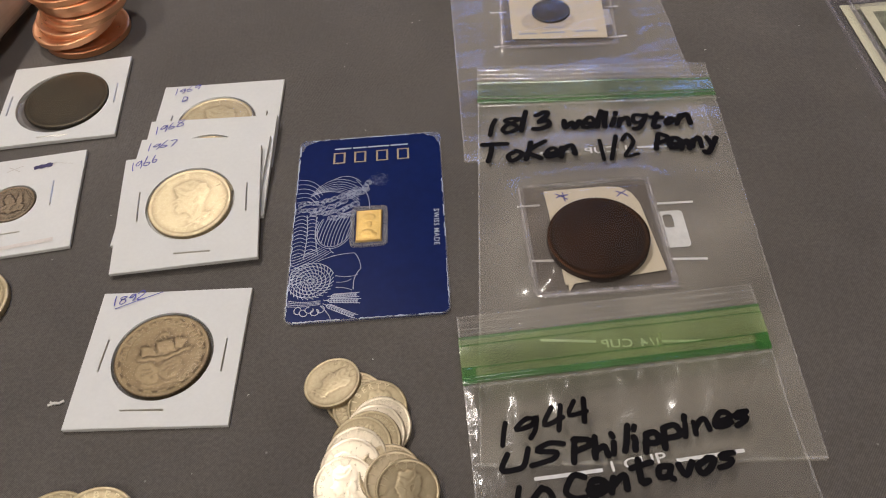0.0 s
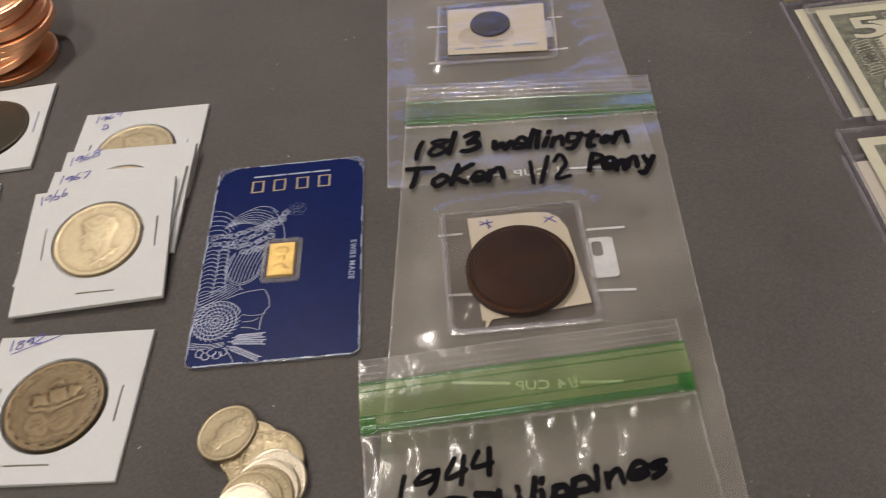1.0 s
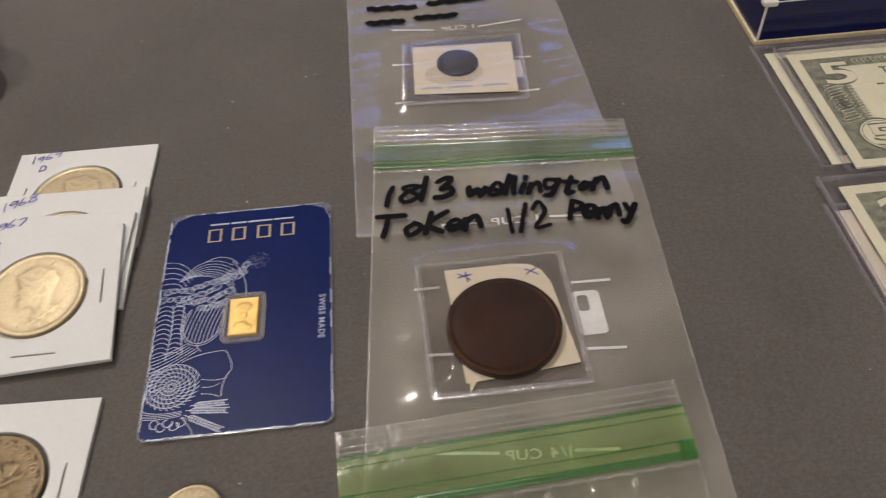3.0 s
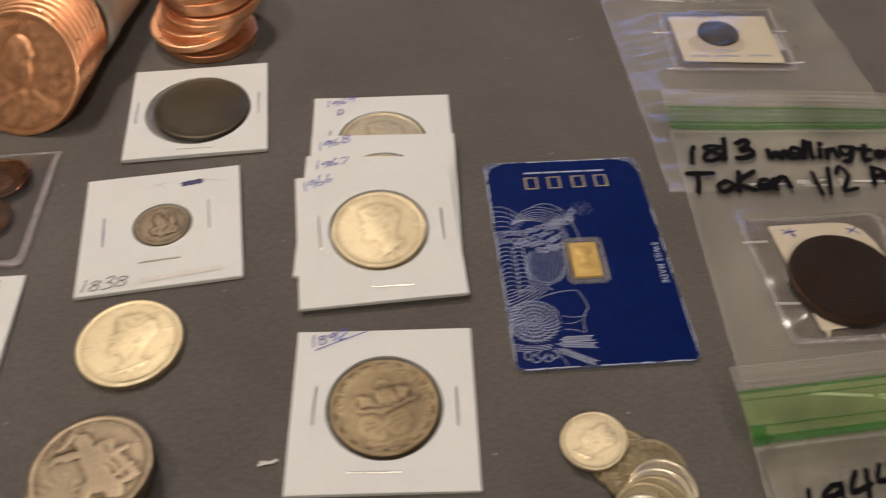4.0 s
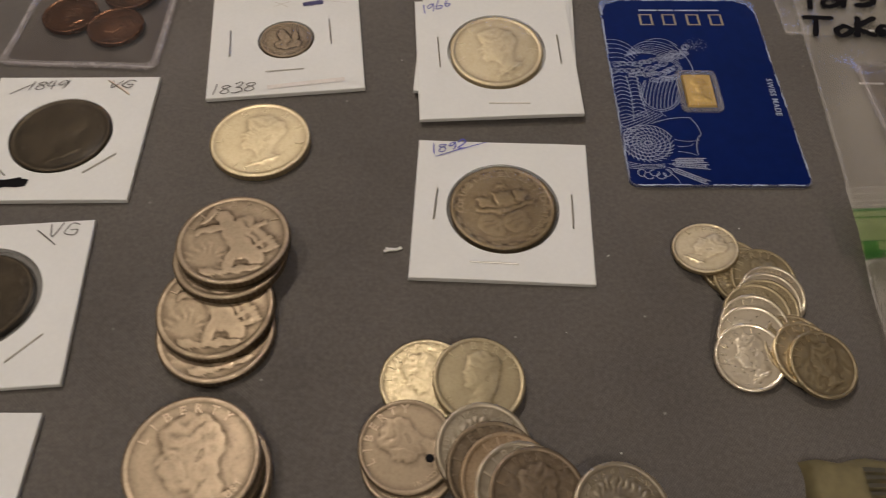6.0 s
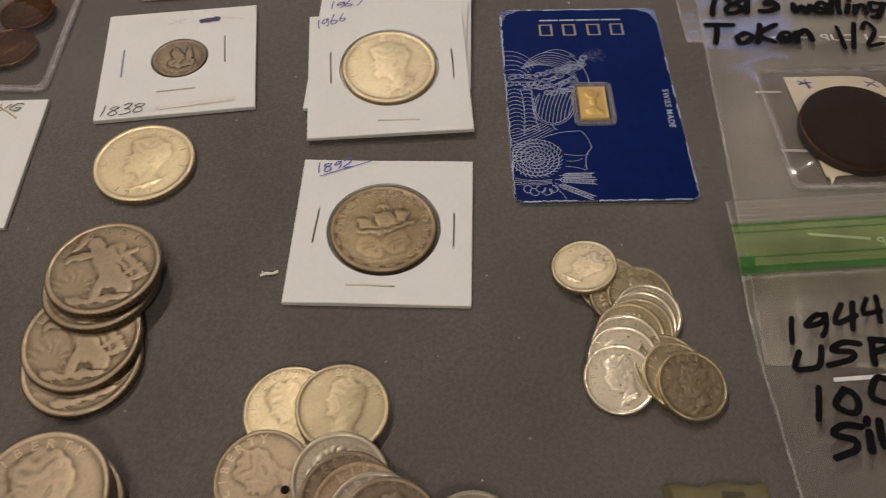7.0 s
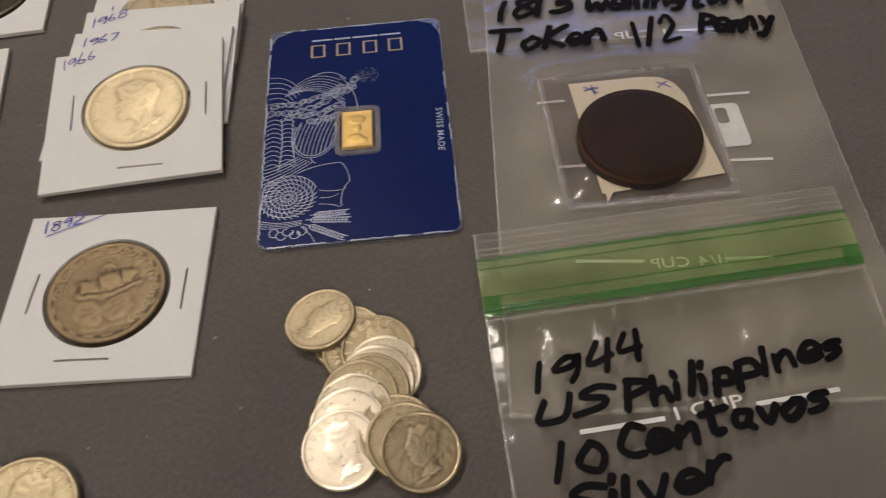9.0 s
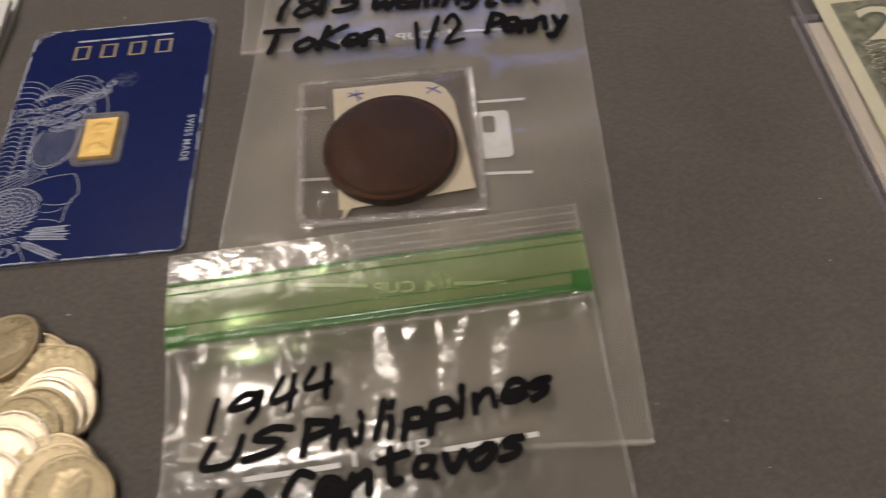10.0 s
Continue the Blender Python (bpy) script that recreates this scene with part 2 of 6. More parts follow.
PROOF = metal("gilt proof", (0.74, 0.62, 0.40), (0.08, 0.06, 0.035), 0.34, 1.0, 260.0, 0.15)
PEN_DARK = plain("struck out dark pen", (0.035, 0.030, 0.12), 0.5, 900.0, 0.5)
NOTE = plain("banknote paper", (0.69, 0.665, 0.49), 0.85, 600.0, 0.07)
NOTE_INK = plain("black green engraving", (0.14, 0.14, 0.11), 0.7, 2500.0, 0.75)
NOTE_FINE = plain("fine engraving", (0.21, 0.215, 0.155), 0.7, 2600.0, 0.8)
NOTE_RED = plain("red note ink", (0.55, 0.09, 0.07), 0.7, 900.0, 0.2)
CASE_BLUE = plain("navy glossy case", (0.004, 0.007, 0.075), 0.2, 120.0, 0.2, relief=0.00002)
CASE_EDGE = plain("cream case edge", (0.66, 0.56, 0.38), 0.6, 500.0, 0.15)
CASE_WORN = plain("worn white corner", (0.72, 0.70, 0.68), 0.7, 700.0, 0.12)
OLIVE = plain("olive worn paper", (0.125, 0.105, 0.05), 0.8, 160.0, 0.55, relief=0.0003)
OLIVE_DARK = plain("dark print", (0.05, 0.045, 0.03), 0.8, 300.0, 0.3)
BEAD = clear("weld bead", 0.42, (0.95, 0.95, 0.95), (0.78, 0.75, 0.76), 0.12, 500.0, 0.0002, 1.5, 0.06)
TUBE = clear("coin tube plastic", 0.78, (0.8, 0.8, 0.8), (0.74, 0.68, 0.60), 0.25, 60.0, 0.0003)
LINT = plain("white lint", (0.62, 0.61, 0.58), 0.9, 900.0, 0.1)
WALL_PAINT = plain("beige wall paint", (0.62, 0.57, 0.50), 0.85, 60.0, 0.04)
CEILING_PAINT = plain("ceiling paint", (0.70, 0.66, 0.60), 0.9, 60.0, 0.03)
WOOD = plain("brown wood", (0.20, 0.12, 0.07), 0.5, 40.0, 0.25)
FLOOR_WOOD = plain("floor boards", (0.24, 0.16, 0.10), 0.5, 20.0, 0.2)
FRAME_PAINT = plain("white frame paint", (0.78, 0.77, 0.75), 0.5, 80.0, 0.03)
BRASS = plain("lamp brass", (0.6, 0.45, 0.2), 0.35, 80.0, 0.1, metal=1.0)
PANE = clear("window glass", 0.0, (1, 1, 1), (1, 1, 1), 0.01, 4.0, 0.0, 1.45)
SHADE = plain("opal shade", (0.85, 0.82, 0.76), 0.4, 60.0, 0.03)
SHADE.node_tree.nodes["Principled BSDF"].inputs["Emission Color"].default_value = (*WARM, 1.0)
SHADE.node_tree.nodes["Principled BSDF"].inputs["Emission Strength"].default_value = 8.0


# ---- building helpers: all lengths below are millimetres ----
def spot(x, y, z=0.0, turn=0.0, tilt=0.0, towards=0.0):
    """A pose in millimetres; tilt leans the thing's top towards a heading (degrees from +x)."""
    lean = Matrix.Rotation(radians(tilt), 4, (-math.sin(radians(towards)), math.cos(radians(towards)), 0)) if tilt else Matrix()
    return Matrix.Translation((x / 1000, y / 1000, z / 1000)) @ lean @ Matrix.Rotation(radians(turn), 4, "Z")


def mesh_of(name, verts, faces, material, smooth=False):
    me = bpy.data.meshes.new(name)
    me.from_pydata([(x / 1000, y / 1000, z / 1000) for x, y, z in verts], [], faces)
    me.materials.append(material)
    if smooth:
        me.polygons.foreach_set("use_smooth", [True] * len(me.polygons))
    me.update()
    return me


def part_raw(name, verts, faces, material, parent=None, label="", smooth=False):
    ob = new(name, mesh_of(name, verts, faces, material, smooth))
    if parent:
        ob.parent = parent
    return tagged(ob, label)


def part(name, bm, material, parent=None, label="", smooth=False):
    me = bpy.data.meshes.new(name)
    bmesh.ops.scale(bm, vec=(0.001, 0.001, 0.001), verts=bm.verts)
    if smooth:
        for f in bm.faces:
            f.smooth = True
    bm.to_mesh(me)
    bm.free()
    me.materials.append(material)
    ob = new(name, me)
    if parent:
        ob.parent = parent
    return tagged(ob, label)


def thing(name, m, label, category, group="", kind=""):
    ob = new(name)
    ob.empty_display_size = 0.01
    ob.matrix_world = m
    return tagged(ob, label, category, group, kind)


def box(x0, x1, y0, y1, z0, z1, bevel=0.0, seg=2):
    bm = bmesh.new()
    bmesh.ops.create_cube(bm, size=1.0)
    for v in bm.verts:
        v.co = Vector(((x0 + x1) / 2 + v.co.x * (x1 - x0), (y0 + y1) / 2 + v.co.y * (y1 - y0), (z0 + z1) / 2 + v.co.z * (z1 - z0)))
    if bevel:
        bmesh.ops.bevel(bm, geom=bm.edges[:], offset=bevel, segments=seg, affect="EDGES", profile=0.5)
    return bm


def join(*bms):
    out = bmesh.new()
    for b in bms:
        me = bpy.data.meshes.new("tmp")
        b.to_mesh(me)
        out.from_mesh(me)
        b.free()
        bpy.data.meshes.remove(me)
    return out


def rod(p, q, r, n=8, r2=None):
    p, q = Vector(p), Vector(q)
    bm = bmesh.new()
    bmesh.ops.create_cone(bm, cap_ends=True, segments=n, radius1=r, radius2=r if r2 is None else r2, depth=(q - p).length)
    m = Matrix.Translation((p + q) / 2) @ (q - p).to_track_quat("Z", "Y").to_matrix().to_4x4()
    bmesh.ops.transform(bm, matrix=m, verts=bm.verts)
    return bm


def lathe(profile, n=64):
    """Turns a list of (radius, height) about z."""
    verts, faces = [], []
    for r, z in profile:
        verts += [(r * math.cos(2 * math.pi * i / n), r * math.sin(2 * math.pi * i / n), z) for i in range(n)]
    for k in range(len(profile) - 1):
        for i in range(n):
            j = (i + 1) % n
            faces.append((k * n + i, k * n + j, (k + 1) * n + j, (k + 1) * n + i))
    return verts, faces


def grid(fn, nu, nv):
    """A sheet from fn(u, v) with u, v in 0..1."""
    verts = [fn(i / nu, j / nv) for j in range(nv + 1) for i in range(nu + 1)]
    faces = [(j * (nu + 1) + i, j * (nu + 1) + i + 1, (j + 1) * (nu + 1) + i + 1, (j + 1) * (nu + 1) + i) for j in range(nv) for i in range(nu)]
    return verts, faces


def slab(verts, faces, depth):
    """Gives a sheet of faces a thickness downwards."""
    n = len(verts)
    low = [(x, y, z - depth) for x, y, z in verts]
    count = {}
    for f in faces:
        for a, b in zip(f, f[1:] + f[:1]):
            count[(a, b)] = 1
    rim = [(a, b) for a, b in count if (b, a) not in count]
    return verts + low, faces + [tuple(i + n for i in reversed(f)) for f in faces] + [(b, a, a + n, b + n) for a, b in rim]


def ribbon(points, width, z=0.0, zf=None):
    """A flat stroke along points (x, y)."""
    verts, faces = [], []
    for i, (x, y) in enumerate(points):
        a, b = points[max(0, i - 1)], points[min(len(points) - 1, i + 1)]
        dx, dy = b[0] - a[0], b[1] - a[1]
        d = math.hypot(dx, dy) or 1.0
        nx, ny = -dy / d * width / 2, dx / d * width / 2
        for s in (1, -1):
            px, py = x + s * nx, y + s * ny
            verts.append((px, py, zf(px, py) + z if zf else z))
    for i in range(len(points) - 1):
        faces.append((2 * i, 2 * i + 1, 2 * i + 3, 2 * i + 2))
    return verts, faces


def merge(pieces):
    verts, faces = [], []
    for v, f in pieces:
        n = len(verts)
        verts += v
        faces += [tuple(i + n for i in q) for q in f]
    return verts, faces


def arc(cx, cy, rx, ry, a0, a1, n=24, turn=0.0):
    c, s = math.cos(radians(turn)), math.sin(radians(turn))
    out = []
    for i in range(n + 1):
        a = radians(a0 + (a1 - a0) * i / n)
        x, y = rx * math.cos(a), ry * math.sin(a)
        out.append((cx + c * x - s * y, cy + s * x + c * y))
    return out


# ---- lettering ----
GLYPHS = {}


def glyph(ch, bold):
    key = (ch, bold)
    if key not in GLYPHS:
        cu = bpy.data.curves.new("glyph", "FONT")
        cu.body, cu.size, cu.offset, cu.resolution_u = ch, 1.0, bold, 3
        ob = new("glyph", cu)
        bpy.context.view_layer.update()
        ev = ob.evaluated_get(bpy.context.evaluated_depsgraph_get())
        me = ev.to_mesh()
        vs = [(v.co.x, v.co.y) for v in me.vertices]
        fs = [tuple(p.vertices) for p in me.polygons]
        ev.to_mesh_clear()
        bpy.data.objects.remove(ob)
        bpy.data.curves.remove(cu)
        lo = min((x for x, _ in vs), default=0.0)
        hi = max((x for x, _ in vs), default=0.25)
        GLYPHS[key] = ([(x - lo, y) for x, y in vs], fs, hi - lo)
    return GLYPHS[key]


def letters(text, p0, p1, height, bold=0.0, z=0.0, zf=None, up=1, jitter=0.0, shear=0.0, gap=0.12, seed=1):
    """Flat letters along the line p0-p1 (up=-1: mirrored)."""
    rnd = random.Random(seed)
    pieces, x = [], 0.0
    for ch in text:
        if ch == " ":
            x += 0.34
            continue
        vs, fs, w = glyph(ch, bold)
        a, dy, k = radians(rnd.uniform(-5, 5)) * jitter, rnd.uniform(-0.06, 0.06) * jitter, 1 + rnd.uniform(-0.12, 0.12) * jitter
        c, s = math.cos(a) * k, math.sin(a) * k
        pieces.append(([(x + c * (u - w / 2) - s * v + w / 2, s * (u - w / 2) + c * v + dy) for u, v in vs], fs))
        x += w + gap
    total = max(0.05, x - gap)
    p0, p1 = Vector(p0), Vector(p1)
    e1 = (p1 - p0) / total
    d = (p1 - p0).normalized()
    e2 = Vector((-d.y, d.x)) * up * (height / 0.70)
    out = []
    for vs, fs in pieces:
        row = []
        for u, v in vs:
            q = p0 + e1 * (u + shear * v) + e2 * v
            row.append((q.x, q.y, zf(q.x, q.y) + z if zf else z))
        out.append((row, fs))
    return merge(out)


# handwriting: strokes on a small grid, two digits a point, base line at 2, capitals to 9
HAND = dict(entry.split(":") for entry in (
    "1:32 36 39|2:17 39 57 45 12 62|3:18 39 48 36 25 45 53 32 12|4:29 15 55,49 42|5:58 28 25 45 53 32 12|6:49 26 13 32 53 44 15|7:18 58 32|8:57 38 17 26 45 53 32 13 25 46 57|9:57 38 16 25 46 58 54 42|0:39 16 23 42 55 48 39|"
    "w:06 12 35 52 66|e:14 54 46 26 13 32 53|l:19 15 12|i:16 14 12,18 19|n:16 12,14 36 46 52|g:46 16 13 43,56 42 30 10|t:29 22 42,07 57|o:36 14 22 43 55 36|T:09 79,39 35 32|K:19 12,59 15 52|P:12 19,19 58 56 15|y:16 33,56 20 00|"
    "U:19 13 32 53 59|S:68 39 17 55 53 32 12|h:19 12,14 35 45 52|p:16 10,16 46 53 13|s:46 26 15 44 33 12|C:68 39 15 23 42 62|a:46 16 13 43,46 43 52|v:06 22 46|r:16 12,14 36 46|/:02 49|V:09 22 49|G:58 29 15 23 52 55 35|D:12 19,19 48 54 12|O:39 16 23 42 55 48 39").split("|"))


def glide(pts, n=4):
    """A smooth line through the points."""
    if len(pts) < 3:
        return [pts[0].lerp(pts[-1], i / n) for i in range(n + 1)]
    out = []
    for i in range(len(pts) - 1):
        a, b, c, d = pts[max(0, i - 1)], pts[i], pts[i + 1], pts[min(len(pts) - 1, i + 2)]
        for k in range(n):
            t = k / n
            out.append(0.5 * (2 * b + (c - a) * t + (2 * a - 5 * b + 4 * c - d) * t * t + (3 * b - a - 3 * c + d) * t ** 3))
    return out + [pts[-1]]


def handwriting(text, p0, p1, height, width, z=0.0, zf=None, jitter=1.0, shear=0.25, gap=1.6, seed=1):
    """Pen strokes with round ends along the line p0-p1, a mesh's worth for each letter."""
    rnd = random.Random(seed)
    lines, starts, x = [], set(), 0.0
    for ch in text:
        if ch == " ":
            x += 3.0
            continue
        starts.add(len(lines))
        strokes = [[(int(q[0]), int(q[1]) - 2) for q in s.split()] for s in HAND[ch].split(",")]
        lo, hi = min(q[0] for s in strokes for q in s), max(q[0] for s in strokes for q in s)
        turn, dy, k = radians(rnd.uniform(-6, 6)) * jitter, rnd.uniform(-0.5, 0.5) * jitter, 1 + rnd.uniform(-0.14, 0.14) * jitter
        for s in strokes:
            pts = []
            for a, c in s:
                a, c = (a - lo + rnd.uniform(-0.25, 0.25) * jitter) * k, (c + rnd.uniform(-0.3, 0.3) * jitter) * k
                pts.append(Vector((x + a * math.cos(turn) - c * math.sin(turn), dy + a * math.sin(turn) + c * math.cos(turn))))
            lines.append(pts)
        x += max(1.3, (hi - lo) * k) + gap
    total = max(0.5, x - gap)
    p0, p1 = Vector(p0), Vector(p1)
    d = (p1 - p0).normalized()
    e1, e2 = (p1 - p0) / total, Vector((-d.y, d.x)) * height / 7
    out, letter = [], []
    for n, pts in enumerate(lines):
        if n in starts and letter:
            out.append(merge(letter))
            letter = []
        path = glide([p0 + e1 * (q.x + shear * q.y) + e2 * q.y for q in pts])
        w = width * rnd.uniform(0.9, 1.12)
        letter.append(ribbon([(q.x, q.y) for q in path], w, z + 0.004 * n, zf))
        for q in (path[0], path[-1]):
            ring = [(q.x + w / 2 * math.cos(a * 0.6283), q.y + w / 2 * math.sin(a * 0.6283)) for a in range(10)]
            letter.append(([(u, v, (zf(u, v) if zf else 0.0) + z + 0.004 * n + 0.002) for u, v in ring], [tuple(range(10))]))
    return out + [merge(letter)]


def legend(text, radius, middle, height, z, span, outward=True, bold=0.02):
    """Letters round a coin: middle is the heading of the text's centre, span its degrees."""
    n = len(text)
    out = []
    for i, ch in enumerate(text):
        if ch == " ":
            continue
        f = (i + 0.5) / n - 0.5
        a = radians(middle - f * span) if outward else radians(middle + f * span)
        vs, fs, w = glyph(ch, bold)
        k = height / 0.7
        d = Vector((math.cos(a), math.sin(a))) * (1 if outward else -1)
        t = Vector((d.y, -d.x))
        c = Vector((math.cos(a), math.sin(a))) * radius
        out.append(([(c.x + t.x * (u - w / 2) * k + d.x * (v - 0.35) * k, c.y + t.y * (u - w / 2) * k + d.y * (v - 0.35) * k, z) for u, v in vs], fs))
    return merge(out)


def raised(verts, faces, low):
    """Closes flat letters down by a small depth."""
    return slab(verts, faces, low)


# ---- coins ----
def smooth01(x):
    x = np.clip(x, 0, 1)
    return x * x * (3 - 2 * x)


def dome(u, v, cx, cy, rx, ry, turn=0.0):
    c, s = math.cos(radians(turn)), math.sin(radians(turn))
    x, y = (u - cx) * c + (v - cy) * s, -(u - cx) * s + (v - cy) * c
    return smooth01(2.4 * (1 - (x / rx) ** 2 - (y / ry) ** 2))


OUTLINE = ((-0.34, 0.50), (-0.20, 0.64), (0.06, 0.70), (0.30, 0.62), (0.45, 0.42), (0.48, 0.16), (0.42, -0.08), (0.34, -0.26), (0.40, -0.44), (0.44, -0.58), (0.16, -0.70), (-0.12, -0.62), (-0.02, -0.44),
           (-0.08, -0.32), (-0.26, -0.30), (-0.32, -0.22), (-0.30, -0.12), (-0.36, -0.06), (-0.34, 0.02), (-0.42, 0.08), (-0.34, 0.24), (-0.36, 0.36))


def inside(u, v, outline):
    """Signed distance to a closed outline, positive within."""
    best = np.full(u.shape, 9.0)
    within = np.zeros(u.shape, bool)
    for (ax, ay), (bx, by) in zip(outline, outline[1:] + outline[:1]):
        dx, dy = bx - ax, by - ay
        k = np.clip(((u - ax) * dx + (v - ay) * dy) / (dx * dx + dy * dy), 0, 1)
        best = np.minimum(best, np.hypot(u - ax - k * dx, v - ay - k * dy))
        cross = ((ay > v) != (by > v)) & (u < (bx - ax) * (v - ay) / (by - ay + 1e-12) + ax)
        within ^= cross
    return np.where(within, best, -best)


def head_relief(u, v):
    """A plain raised bust outline, softly domed, its upper half combed with low ridges."""
    d = inside(u, v, OUTLINE)
    a = smooth01(d * 12 + 0.1) * (0.5 + 0.5 * smooth01(d * 3))
    top = smooth01((v - 0.18 + 0.5 * (0.1 - u)) * 5) * smooth01(d * 8)
    comb = np.sin(44 * (v * 0.7 - u * 0.35 + 0.16 * np.sin(5 * u + 1.0)))
    low = 0.35 * dome(u, v, -0.16, -0.02, 0.13, 0.20, 20) - 0.45 * dome(u, v, 0.16, 0.06, 0.06, 0.11, -10) - 0.4 * dome(u, v, -0.24, 0.14, 0.09, 0.05, 10) - 0.35 * dome(u, v, 0.08, -0.34, 0.16, 0.05, 38)
    cut = smooth01(1 - np.abs(v + 0.60 - 0.42 * (u - 0.16)) / 0.05) * (np.abs(u - 0.16) < 0.28)
    return 0.145 * (a * (1 + 0.6 * low) + top * (0.22 + 0.16 * comb) + 0.8 * cut)


def worn_relief(u, v):
    """Worn high relief: a striding form in folds, a bough, rays and a low ground line, rubbed flat on top."""
    def limb(x0, y0, x1, y1, w):
        dx, dy = x1 - x0, y1 - y0
        k = np.clip(((u - x0) * dx + (v - y0) * dy) / (dx * dx + dy * dy), 0, 1)
        return smooth01(1.9 * (1 - np.hypot(u - x0 - k * dx, v - y0 - k * dy) / w))
    body = np.maximum.reduce([limb(-0.22, 0.60, -0.02, 0.20, 0.15), limb(0.0, 0.22, 0.16, -0.30, 0.24), limb(0.12, -0.18, 0.42, -0.52, 0.17), limb(0.0, -0.1, -0.06, -0.62, 0.12)])
    arms = np.maximum.reduce([limb(-0.18, 0.34, -0.62, 0.20, 0.085), limb(-0.1, 0.42, 0.30, 0.10, 0.11), limb(0.28, 0.12, 0.56, 0.32, 0.07)])
    cape = limb(0.14, 0.34, 0.58, -0.20, 0.19) * (0.75 + 0.25 * np.sin(26 * (u + 0.6 * v)))
    boughs = np.maximum.reduce([limb(0.34, -0.26, 0.66, -0.02, 0.05), limb(0.44, -0.42, 0.72, -0.24, 0.05), limb(-0.34, 0.70, -0.56, 0.46, 0.06)])
    r, a = np.hypot(u + 0.5, v + 0.5), np.arctan2(v + 0.5, u + 0.5)
    rays = 0.3 * smooth01(np.sin(16 * a) * 1.5) * smooth01((r - 0.18) * 5) * smooth01((0.55 - r) * 5)
    ground = 0.7 * limb(-0.5, -0.70, 0.45, -0.72, 0.08)
    folds = 0.20 * np.sin(34 * (u * 0.75 - v * 0.22 + 0.05 * np.sin(9 * v))) * body
    f = np.maximum.reduce([body + folds, 0.9 * arms, 0.85 * cape, 0.9 * boughs, rays, ground])
    return 0.12 * np.minimum(f, 0.8)


def patch(u, v, cx, cy, rx, ry, turn=0.0, bow=0.0):
    """A raised sail-like panel with soft straight edges."""
    c, s = math.cos(radians(turn)), math.sin(radians(turn))
    x, y = (u - cx) * c + (v - cy) * s, -(u - cx) * s + (v - cy) * c
    y = y + bow * x * x
    return smooth01((rx - np.abs(x)) * 16) * smooth01((ry - np.abs(y)) * 16) * (0.7 + 0.3 * smooth01(0.5 + y / ry * 0.5))


def ship_relief(u, v):
    """A sailing ship over two globes."""
    hull = patch(u, v, 0.02, -0.07, 0.60, 0.075, 6, -0.25)
    sails = np.zeros_like(u)
    for cx, cy, rx, ry, t, w in ((-0.33, 0.13, 0.15, 0.13, 8, 0.5), (0.04, 0.22, 0.20, 0.19, 4, 0.5), (0.36, 0.22, 0.13, 0.15, -22, 0.8), (0.05, 0.53, 0.13, 0.07, 4, 0.6), (-0.50, -0.02, 0.09, 0.06, 14, 0.5), (0.58, 0.20, 0.07, 0.03, 24, 0)):
        sails = np.maximum(sails, patch(u, v, cx, cy, rx, ry, t, w))
    masts = np.zeros_like(u)
    for cx, lo, hi in ((-0.30, 0.0, 0.40), (0.05, 0.0, 0.72), (0.38, 0.0, 0.52)):
        masts = np.maximum(masts, 0.7 * patch(u, v, cx, (lo + hi) / 2, 0.035, (hi - lo) / 2))
    globes = np.zeros_like(u)
    for cx, cy in ((-0.25, -0.42), (0.22, -0.38)):
        r = np.hypot(u - cx, v - cy)
        globes = np.maximum(globes, 0.35 * smooth01((0.25 - r) * 18) + 0.15 * smooth01(1 - np.abs(r - 0.235) / 0.04))
        globes = globes + 0.12 * smooth01((0.2 - r) * 18) * np.sin(21 * u + 8 * np.sin(9 * v))
    waves = 0.5 * patch(u, v, 0.0, -0.72, 0.42, 0.05) * (0.7 + 0.3 * np.sin(30 * u))
    return 0.17 * np.maximum(np.maximum(hull * (1 + 0.2 * np.sin(60 * u)), np.maximum(sails * 0.95, masts)), np.maximum(globes, waves))


def seated_relief(u, v):
    f = np.maximum(dome(u, v, -0.05, 0.12, 0.22, 0.52, 10), dome(u, v, 0.08, -0.28, 0.55, 0.30, -8))
    f = np.maximum(f, 0.8 * dome(u, v, 0.36, 0.10, 0.12, 0.42, -12))
    return 0.24 * (f + 0.2 * np.sin(18 * (u - 0.6 * v)) * f)


def broad_relief(u, v):
    """The same bust, larger in its field."""
    return 1.25 * head_relief(u * 0.84 + 0.04, v * 0.84 + 0.05)


def token_relief(u, v):
    """A worn bust, hardly proud of the field, inside a low ring."""
    d = inside(u, v, OUTLINE)
    r = np.hypot(u, v)
    return 0.07 * smooth01(d * 7 + 0.2) + 0.03 * smooth01(1 - np.abs(r - 0.84) / 0.05) + 0.015 * np.sin(9 * u + 2) * np.sin(8 * v)


def eagle_relief(u, v):
    """Two spread wings over a wreath, combed into feathers."""
    out = np.zeros_like(u)
    for sgn in (-1, 1):
        x = u * sgn
        wing = dome(x, v, 0.34, 0.24, 0.17, 0.40, 28)
        out = np.maximum(out, wing * (0.75 + 0.25 * np.sin(38 * (x * 0.9 - v * 0.45))))
        leaf = smooth01(1 - np.abs(np.hypot(x - 0.02, v + 0.14) - 0.52) / 0.10) * (v < -0.05) * (0.6 + 0.4 * np.sin(34 * np.arctan2(v + 0.14, x)))
        out = np.maximum(out, leaf)
    out = np.maximum(out, dome(u, v, 0.0, 0.06, 0.15, 0.42) * (0.85 + 0.15 * np.sin(40 * v)))
    return 0.13 * np.maximum(out, dome(u, v, -0.05, 0.50, 0.10, 0.10))


